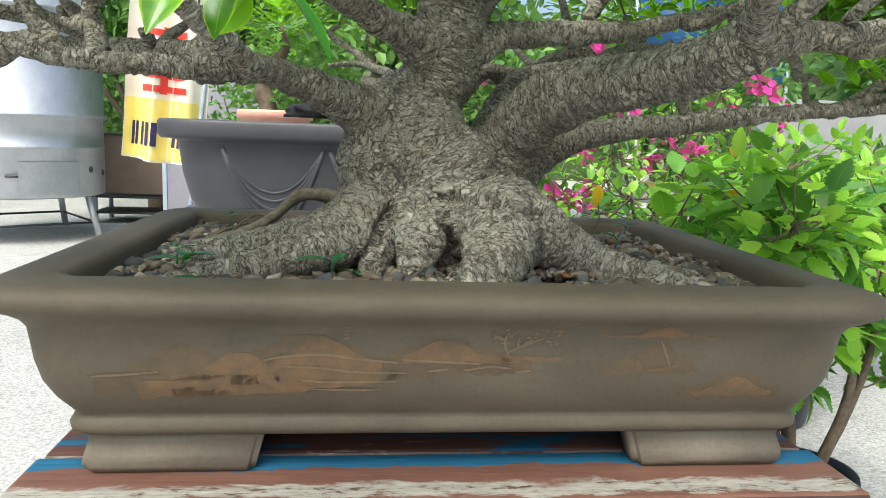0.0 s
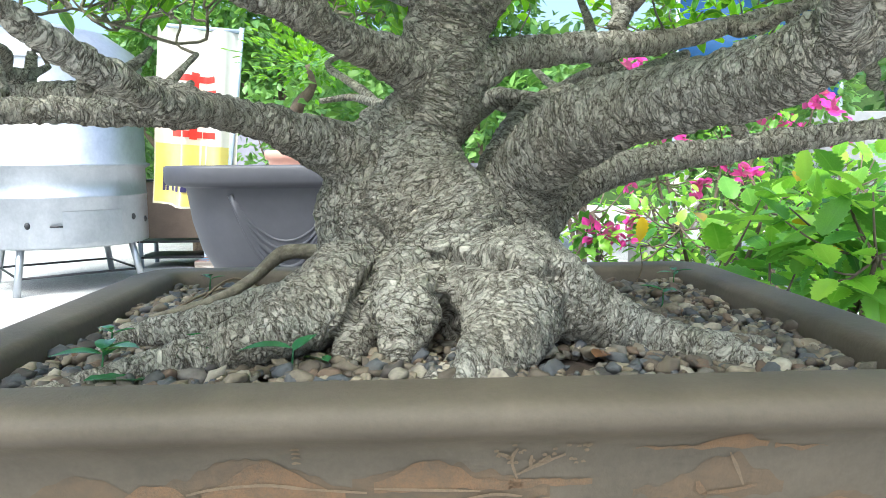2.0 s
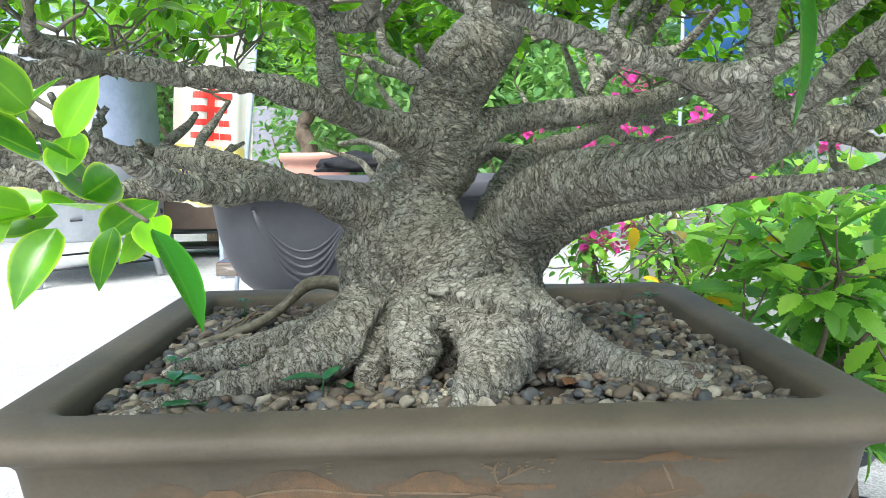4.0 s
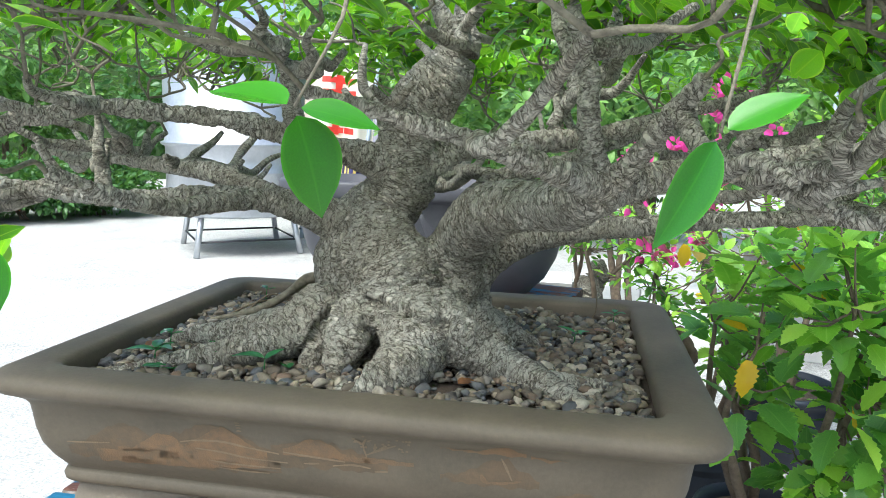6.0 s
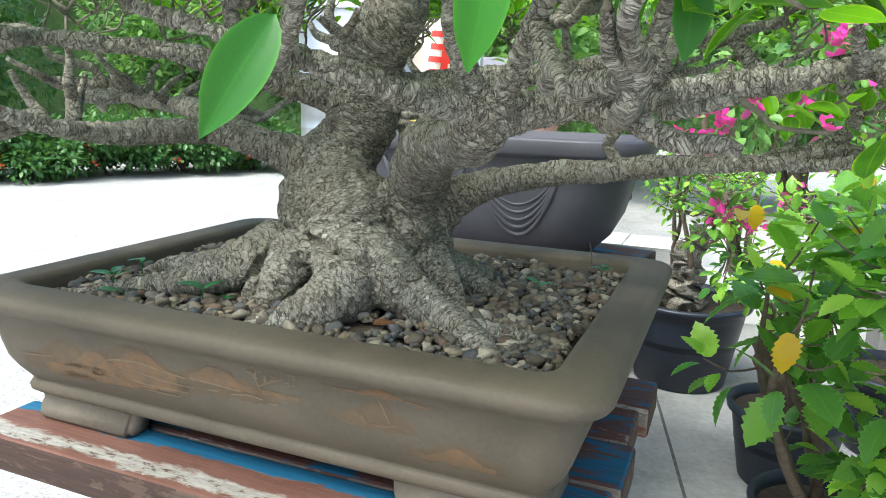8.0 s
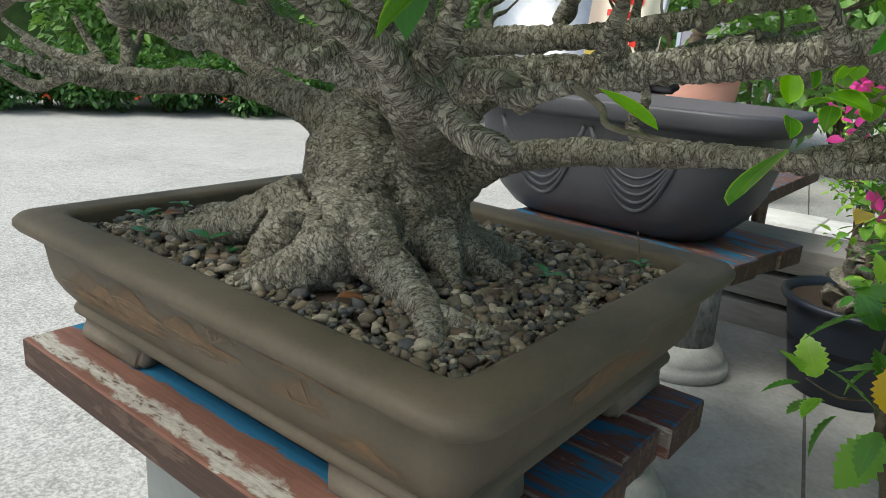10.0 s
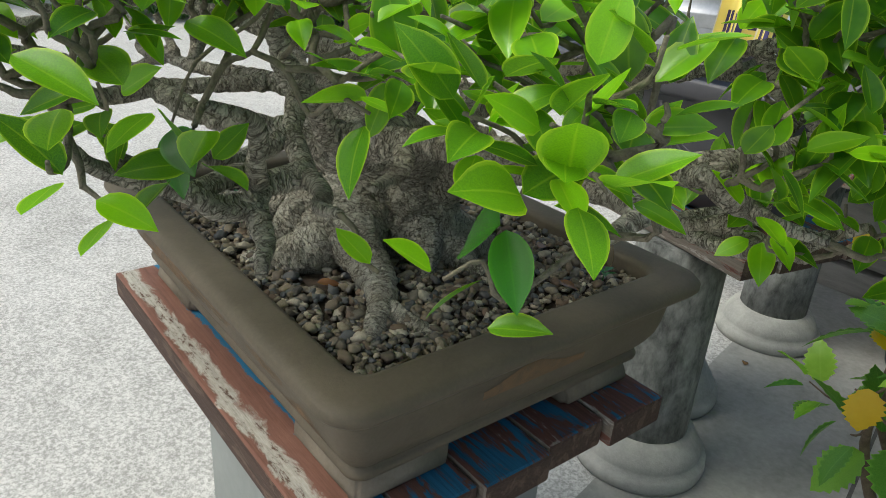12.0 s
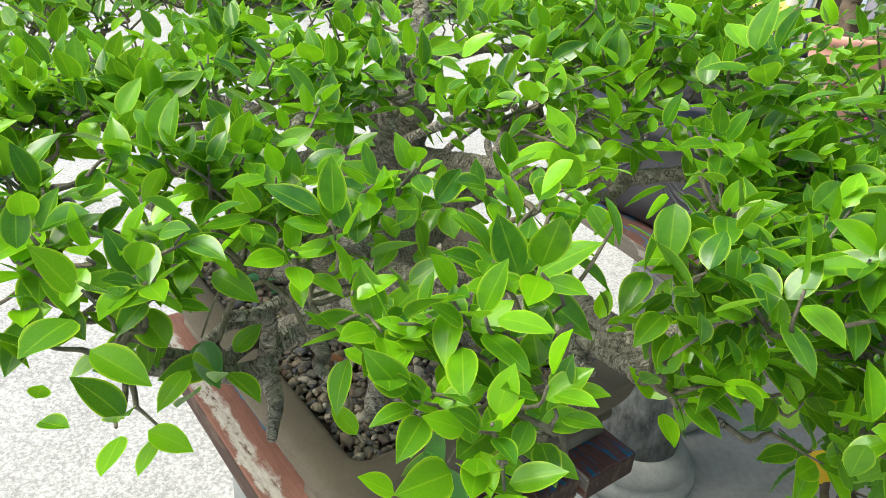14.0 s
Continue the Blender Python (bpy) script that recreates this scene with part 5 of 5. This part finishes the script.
tube(bm, [(0.955 * math.cos(a), 0.955 * math.sin(a), 0.63, 0.010), (0.985 * math.cos(a), 0.985 * math.sin(a), 0.63, 0.010), (0.985 * math.cos(a + 0.12), 0.985 * math.sin(a + 0.12), 0.63, 0.010)], 6, 2)
part("latch", bm, M_DARK, door)

drum.scale = (0.80, 0.80, 1.0)

M_PLY = mottled("brown_board", (0.17, 0.125, 0.09), (0.24, 0.18, 0.135), 6, 0.7)
M_ROD = mottled("grey_steel_tube", (0.30, 0.36, 0.43), (0.42, 0.48, 0.56), 6, 0.5)
table = empty("shelf_cart", "steel-framed shelf cart with a brown board front", "cart", (-2.60, 8.80, GROUND))
table.scale = (1.25, 1.0, 1.0)
for x in (-0.42, 0.42):
    for y in (0, 0.5):
        bm = bmesh.new()
        tube(bm, [(x, y, 0, 0.022), (x, y, 1.0, 0.022)], 8, 2)
        part("leg", bm, M_ROD, table)
for z in (0.12, 0.30, 1.0):
    bm = bmesh.new()
    box(bm, -0.45, 0.45, -0.02, 0.53, z - 0.012, z + 0.012, 0.004)
    part("shelf", bm, M_DARK, table)
bm = bmesh.new()
box(bm, -0.40, 0.40, -0.005, 0.02, 0.34, 0.985, 0.004)
part("front_board", bm, M_PLY, table)

M_LILAC = mottled("grey_lilac_panel", (0.19, 0.185, 0.225), (0.27, 0.26, 0.30), 3, 0.6, relief=0.1)
panel = empty("standing_panel", "plain grey-lilac panel standing beside the cart", "panel", (-1.54, 7.4, GROUND))
bm = bmesh.new()
box(bm, -0.42, 0.42, -0.02, 0.02, 0.0, 1.66, 0.006)
part("sheet", bm, M_LILAC, panel)
for x in (-0.44, 0.44):
    bm = bmesh.new()
    box(bm, x - 0.02, x + 0.02, -0.03, 0.03, 0.0, 1.70, 0.004)
    part("frame", bm, M_ROD, panel)
M_BANNER = mottled("printed_sheet", (0.70, 0.66, 0.52), (0.80, 0.78, 0.70), 3, 0.55)
M_BYEL = mottled("yellow_print", (0.80, 0.66, 0.14), (0.85, 0.74, 0.25), 3, 0.55)
M_BRED = mottled("red_print", (0.60, 0.03, 0.025), (0.70, 0.06, 0.04), 6, 0.55)
M_BVIO = mottled("violet_print", (0.03, 0.028, 0.10), (0.06, 0.05, 0.15), 6, 0.55)
banner = empty("hanging_banner", "yellow and white banner with red and violet print", "banner", (-1.23, 4.55, 0.64))


def sheet(x0, x1, z0, z1, lift, mat, name, nx=14, nz=8, sag=0.0):
    bm = bmesh.new()
    g = [[None] * (nz + 1) for _ in range(nx + 1)]
    for i in range(nx + 1):
        for j in range(nz + 1):
            x, z = x0 + (x1 - x0) * i / nx, z0 + (z1 - z0) * j / nz
            bow = 0.012 * math.sin(x * 13 + z * 2) + 0.008 * math.sin(z * 9)
            drop = -sag * math.sin(math.pi * i / nx) * (1 - j / nz)
            bow += 0.05 * math.sin(x * 21 + 0.6)
            g[i][j] = bm.verts.new((x * 0.58, bow - lift, z + drop))
    for i in range(nx):
        for j in range(nz):
            bm.faces.new((g[i][j], g[i + 1][j], g[i + 1][j + 1], g[i][j + 1]))
    return part(name, bm, mat, banner)


sheet(-0.37, 0.37, 0.0, 0.95, 0.0, M_BANNER, "sheet", sag=0.02)
sheet(-0.36, 0.30, 0.012, 0.33, 0.004, M_BYEL, "yellow_field", sag=0.02)
for k in range(5):
    sheet(-0.24 + 0.02 * (k % 2), 0.20 - 0.03 * (k % 3), 0.37 + 0.075 * k, 0.405 + 0.075 * k, 0.006, M_BRED, "red_bar", 8, 2)
sheet(-0.05, -0.005, 0.36, 0.72, 0.008, M_BRED, "red_bar", 4, 6)
for k in range(9):
    if k == 4:
        sheet(-0.31 + 0.07 * k, -0.265 + 0.07 * k, 0.125, 0.14, 0.008, M_BVIO, "violet_bar", 2, 2)
    else:
        sheet(-0.31 + 0.07 * k, -0.265 + 0.07 * k, 0.07, 0.20, 0.008, M_BVIO, "violet_bar", 2, 3)
bm = bmesh.new()
tube(bm, [(-0.215, 0.02, 0.96, 0.012), (0.215, 0.02, 0.96, 0.012)], 8, 2)
part("rod", bm, M_ROD, banner)
bm = bmesh.new()
tube(bm, [(0.135, 0.03, GROUND - 0.64, 0.014), (0.215, 0.02, 0.98, 0.014)], 8, 2)
part("post", bm, M_ROD, banner)
banner.rotation_euler = (0, radians(5), 0)

# ---- hedge, shrubs, trees, walls ----
M_GARDEN = leaf_material("garden_foliage", (0.045, 0.14, 0.035), (0.23, 0.41, 0.09), (0.2, 0.36, 0.09), False, 0.3, 0.45)
M_DEEP = leaf_material("dark_foliage", (0.028, 0.10, 0.028), (0.11, 0.24, 0.06), (0.09, 0.2, 0.05), False, 0.25, 0.45)
FAR = [leaf_shape(0.5, 0.5, 0.2, 0.2, 0, 3), leaf_shape(0.62, 0.4, 0.4, 0.1, 0, 3)]


def leafy_mass(name, label, category, centre, size, n, leaf, mat, seed, stems=3, trunk=0.05, group="", lumps=9):
    """A shrub or tree: forked stems and a crown of clumps of leaves with gaps between them."""
    g = random.Random(seed)
    at = Vector((centre[0], centre[1], GROUND))
    e = empty(name, label, category, at, group)
    rx, ry, z0, z1 = size
    clumps = []
    for k in range(lumps):
        a, q = k * 2.4 + seed, math.sqrt((k + 0.5) / lumps)
        clumps.append(Vector((rx * 0.72 * q * math.cos(a), ry * 0.72 * q * math.sin(a), z0 + (z1 - z0) * g.uniform(0.25, 0.8))))
    for s in range(stems):
        c = clumps[s * len(clumps) // stems]
        bm = bmesh.new()
        tube(bm, [(0.04 * s, 0, 0, trunk), (c.x * 0.25, c.y * 0.25, (z0 + 0.1) * 0.6 + 0.1, trunk * 0.8), (c.x * 0.7, c.y * 0.7, max(c.z * 0.75, 0.15), trunk * 0.5), (c.x, c.y, c.z, trunk * 0.2)], 8, 4, 0.3)
        part("trunk", bm, M_STEM, e)
    rows = []
    for _ in range(n):
        c = clumps[g.randrange(len(clumps))]
        d = Vector((g.gauss(0, 1), g.gauss(0, 1), g.gauss(0.2, 0.8))).normalized()
        q = g.uniform(0.55, 1.0)
        p = c + Vector((d.x * rx * 0.36 * q, d.y * ry * 0.36 * q, d.z * (z1 - z0) * 0.30 * q))
        p.z = max(p.z, z0 * 0.9)
        ld = d + Vector((g.gauss(0, 0.6), g.gauss(0, 0.6), g.gauss(-0.2, 0.5)))
        rows.append((p, frame_of(ld, (g.gauss(0, 0.5), g.gauss(0, 0.5), 1)), leaf * g.uniform(0.6, 1.2), g.randrange(2)))
    f = cloud("crown", FAR, rows, mat, e)
    f["kind"] = "stuff"
    return e, at


# distance: a belt of dark trees round the yard
M_BELT = mottled("distant_trees", (0.010, 0.030, 0.008), (0.07, 0.13, 0.03), 1.6, 0.95, fine=9)
bm = bmesh.new()
prev = None
for k in range(73):
    a = radians(5 * k)
    top = 4.2 + 1.1 * noise.noise(Vector((math.cos(a) * 3, math.sin(a) * 3, 0))) + 0.5 * noise.noise(Vector((math.cos(a) * 14, math.sin(a) * 14, 3)))
    if -150 < 5 * k - 270 < -35 or 5 * k > 325 or 5 * k < 205:
        row = [bm.verts.new((-1 + 19 * math.cos(a), 2 + 19 * math.sin(a), z)) for z in (GROUND, GROUND + top * 0.5, GROUND + top)]
        if prev:
            for j in range(2):
                bm.faces.new((prev[j], row[j], row[j + 1], prev[j + 1]))
        prev = row
    else:
        prev = None
tagged(part("backdrop", bm, M_BELT), "dark belt of distant trees", "backdrop", kind="structure")
# low clipped hedge along the far edge of the yard
hedge_line = [(-8.9 + 0.33 * k * 1.6, 4.9 + 0.6 * k * 1.6) for k in range(-1, 6)]
for k, (x, y) in enumerate(hedge_line):
    e, at = leafy_mass("clipped_hedge", "low clipped dark green hedge with a few red flowers", "hedge", (x - 0.7, y + 0.4), (1.0, 0.75, 0.02, 0.85), 5200, 0.095, M_DEEP, 100 + k, 4, 0.02, "hedge", 22)
    for j in range(3):
        blossom(e, Vector((0, 0, 0)), 0.5 - 0.3 * j, -0.62 + 0.2 * j, 0.25 + 0.18 * j, 0.045, M_REDFL, 7, 200 + 7 * k + j)
for k, (x, y, rx, ry, h, mat, n, lf) in enumerate(((-10.5, 6.5, 1.6, 1.5, 2.6, M_GARDEN, 2200, 0.14), (-9.2, 10.8, 1.8, 1.6, 3.2, M_GARDEN, 2400, 0.15), (-6.6, 12.6, 1.9, 1.5, 3.0, M_DEEP, 2400, 0.15), (-3.8, 12.8, 2.0, 1.6, 3.4, M_GARDEN, 2600, 0.15), (-1.2, 11.8, 1.7, 1.5, 3.2, M_GARDEN, 2400, 0.14),
                                             (1.2, 9.8, 1.6, 1.4, 3.0, M_DEEP, 2400, 0.13), (3.6, 8.6, 1.6, 1.4, 3.2, M_GARDEN, 2400, 0.13), (5.6, 6.6, 1.5, 1.4, 3.0, M_DEEP, 2200, 0.13), (-13.0, 2.0, 2.0, 2.0, 3.4, M_GARDEN, 2200, 0.16), (-12.8, 9.0, 2.0, 2.0, 4.2, M_DEEP, 2400, 0.17), (-12.0, -2.6, 2.2, 2.0, 3.6, M_DEEP, 1800, 0.17))):
    leafy_mass("garden_tree", "leafy green tree standing at the edge of the yard", "tree", (x, y), (rx, ry, 0.35, h), int(n * 1.7), lf * 1.15, mat, 300 + k, 4, 0.08, "garden trees", 14)
for k, (x, y, rx, z0, z1, n) in enumerate(((-0.35, 4.6, 0.55, 0.75, 1.85, 900), (0.55, 4.9, 0.6, 0.7, 1.9, 900), (1.25, 5.9, 0.7, 1.0, 2.1, 900), (2.6, 5.6, 0.7, 0.9, 2.0, 900), (-0.9, 6.4, 0.6, 0.7, 2.1, 900), (2.6, 3.4, 0.5, 0.3, 1.4, 800))):
    leafy_mass("leafy_shrub", "bright green leafy shrub behind the benches", "shrub", (x, y), (rx, 0.5, z0, z1), n, 0.085, M_GARDEN, 400 + k, 4, 0.025, "shrubs behind the benches", 9)
for k, (x, y, rx, z0, z1) in enumerate(((-1.5, 9.3, 1.3, 1.2, 3.7), (-2.9, 10.2, 1.4, 1.4, 3.9), (0.3, 8.6, 1.2, 1.2, 3.6))):
    leafy_mass("garden_tree", "leafy green tree behind the metal drum", "tree", (x, y), (rx, 1.0, z0, z1), 3800, 0.14, M_GARDEN, 450 + k, 4, 0.06, "garden trees", 14)

M_WALL = mottled("grey_render", (0.20, 0.205, 0.21), (0.30, 0.305, 0.31), 2.5, 0.9, relief=0.2)
bm = bmesh.new()
box(bm, 3.2, 7.5, 6.2, 6.35, GROUND, 1.25, 0.01)
tagged(part("wall_right", bm, M_WALL), "low grey rendered garden wall", "wall", kind="structure")
M_BLOCK = mottled("white_block", (0.55, 0.55, 0.53), (0.70, 0.70, 0.68), 6, 0.85, relief=0.3)
kerb = empty("block_kerb", "low kerb of pale concrete blocks", "kerb", (0.6, 4.9, GROUND), kind="structure")
for k in range(8):
    bm = bmesh.new()
    box(bm, -1.2 + 0.40 * k, -1.2 + 0.39 + 0.40 * k, -0.1, 0.1, 0, 0.28, 0.008)
    part("block", bm, M_BLOCK, kerb)
# grey slatted crate beneath the back bench's far end
M_GREY = mottled("grey_weathered_wood", (0.16, 0.155, 0.145), (0.27, 0.26, 0.245), 20, 0.9, stretch=(0.3, 2, 2))
crate = empty("slatted_crate", "low grey weathered wooden crate on the concrete", "crate", (0.02, 4.35, GROUND))
for z in (0.0, 0.16, 0.32):
    bm = bmesh.new()
    box(bm, -0.5, 0.35, -0.2, 0.2, z, z + 0.13, 0.006)
    part("slat", bm, M_GREY, crate)
for x in (-0.42, 0.28):
    bm = bmesh.new()
    box(bm, x - 0.03, x + 0.03, -0.215, 0.215, 0.0, 0.46, 0.005)
    part("post", bm, M_DARK, crate)

# clipped juniper bonsai and bleached driftwood on a far stand
M_JUN = leaf_material("juniper_foliage", (0.03, 0.085, 0.03), (0.085, 0.17, 0.06), (0.08, 0.15, 0.06), False, 0.15, 0.6)
stand = empty("plant_stand", "dark wooden plant stand with a plank top", "stand", (2.0, 4.5, GROUND))
for k in range(3):
    bm = bmesh.new()
    box(bm, -0.8, 0.9, -0.22 + 0.15 * k, -0.08 + 0.15 * k, 0.80, 0.835, 0.004)
    part("plank", bm, M_GREY, stand)
for x in (-0.7, 0.8):
    bm = bmesh.new()
    box(bm, x - 0.05, x + 0.05, -0.18, 0.18, 0, 0.798, 0.006)
    part("leg", bm, M_GREY, stand)
g = random.Random(77)
jun = empty("juniper_bonsai", "clipped juniper bonsai with rounded foliage pads", "bonsai tree", (2.15, 4.45, GROUND + 0.835))
rows = []
for cx, cz, r in ((-0.12, 0.14, 0.14), (0.12, 0.22, 0.17), (0.34, 0.12, 0.13), (0.02, 0.05, 0.12)):
    for _ in range(700):
        d = Vector((g.gauss(0, 1), g.gauss(0, 1), g.gauss(0, 1))).normalized()
        rows.append((Vector((cx, 0, cz)) + Vector((d.x * r, d.y * r, d.z * r * 0.75)), frame_of(d + Vector((g.gauss(0, 0.4), g.gauss(0, 0.4), 0.3)), (g.gauss(0, 1), 0, 1)), 0.03, 0))
f = cloud("foliage", FAR, rows, M_JUN, jun)
f["kind"] = "stuff"
bm = bmesh.new()
tube(bm, [(0.05, 0, 0, 0.035), (0.0, 0, 0.06, 0.028), (0.1, 0, 0.12, 0.02), (0.12, 0, 0.2, 0.01)], 10, 4, 0.4)
part("trunk", bm, M_STEM, jun)
M_BONE = mottled("bleached_wood", (0.48, 0.44, 0.38), (0.64, 0.60, 0.54), 20, 0.8, relief=0.4)
drift = empty("driftwood_bonsai", "bleached white driftwood trunk standing on a plank", "driftwood", (1.42, 4.4, GROUND + 0.835))
for pts in ([(0, 0, 0, 0.035), (0.04, 0, 0.08, 0.03), (-0.02, 0, 0.16, 0.028), (0.05, 0, 0.25, 0.02), (0.02, 0, 0.34, 0.008)], [(0.03, 0, 0.05, 0.02), (0.12, 0.0, 0.10, 0.018), (0.10, 0, 0.2, 0.013), (0.17, 0, 0.27, 0.005)]):
    bm = bmesh.new()
    tube(bm, pts, 10, 5, 0.5)
    part("trunk", bm, M_BONE, drift)
# blue tarpaulin hung far behind on the right-hand side
M_TARP = mottled("blue_tarpaulin", (0.01, 0.05, 0.14), (0.02, 0.09, 0.22), 3, 0.5)
bm = bmesh.new()
gx = [[bm.verts.new((2.6 + 0.12 * i, 7.6 + 0.05 * math.sin(i * 0.9) + 0.04 * math.sin(j * 1.3), 1.5 + 0.14 * j)) for j in range(9)] for i in range(15)]
for i in range(14):
    for j in range(8):
        bm.faces.new((gx[i][j], gx[i + 1][j], gx[i + 1][j + 1], gx[i][j + 1]))
tarp = tagged(part("blue_tarpaulin", bm, M_TARP), "dark blue tarpaulin hung between poles behind the trees", "tarpaulin")
for x in (2.6, 4.28):
    bm = bmesh.new()
    tube(bm, [(x, 7.62, GROUND, 0.02), (x, 7.62, 2.65, 0.02)], 8, 2)
    part("pole", bm, M_ROD, tarp)
# darker mottled sheet across the joint: the ground's shade put into its colour
M_SHADE_SLAB = mottled("shaded_concrete", (0.13, 0.135, 0.125), (0.36, 0.36, 0.34), 2.6, 0.85, relief=0.4, fine=40)
bm = bmesh.new()
prev = None
for k in range(28):
    y = 0.5 + k * 0.2
    row = [bm.verts.new((0.40 - 0.20 * y, y, GROUND + 0.003)), bm.verts.new((1.30 - 0.1 * y, y, GROUND + 0.003))]
    if prev:
        bm.faces.new((prev[0], prev[1], row[1], row[0]))
    prev = row
tagged(part("pavement", bm, M_SHADE_SLAB), "thin mottled grey sheet on the concrete by the potted shrubs, shade painted as colour", "pavement", kind="structure")
# expansion joint in the yard
M_JOINT = mottled("joint_filler", (0.05, 0.05, 0.045), (0.11, 0.11, 0.10), 30, 0.95)
bm = bmesh.new()
prev = None
for k in range(60):
    y = 0.5 + k * 0.2
    x = 1.06 - 0.222 * y + 0.004 * noise.noise(Vector((y * 3, 0, 0)))
    row = [bm.verts.new((x - 0.006, y, GROUND + 0.004)), bm.verts.new((x + 0.006, y, GROUND + 0.004))]
    if prev:
        bm.faces.new((prev[0], prev[1], row[1], row[0]))
    prev = row
tagged(part("expansion_joint", bm, M_JOINT), "dark dirt-filled joint between concrete slabs", "joint", kind="structure")

# ---- the nearest ficus leaves, each a piece ----
mature = leaf_mesh("leaf", leaf_shape(0.52, 0.5, 0.22, 0.12, 0, 12), M_LEAF_OLD)
for p, m, s, broad, me in [(*leaf_rows[i][:3], 1.0, LEAF_MESHES[leaf_rows[i][3]]) for i in near] + [(*q, mature) for q in singles]:
    ob = new("leaf", me)
    ob.parent = ficus
    ob.matrix_basis = Matrix.LocRotScale(Vector(p) - T0, m.to_quaternion(), (s * broad, s, s))
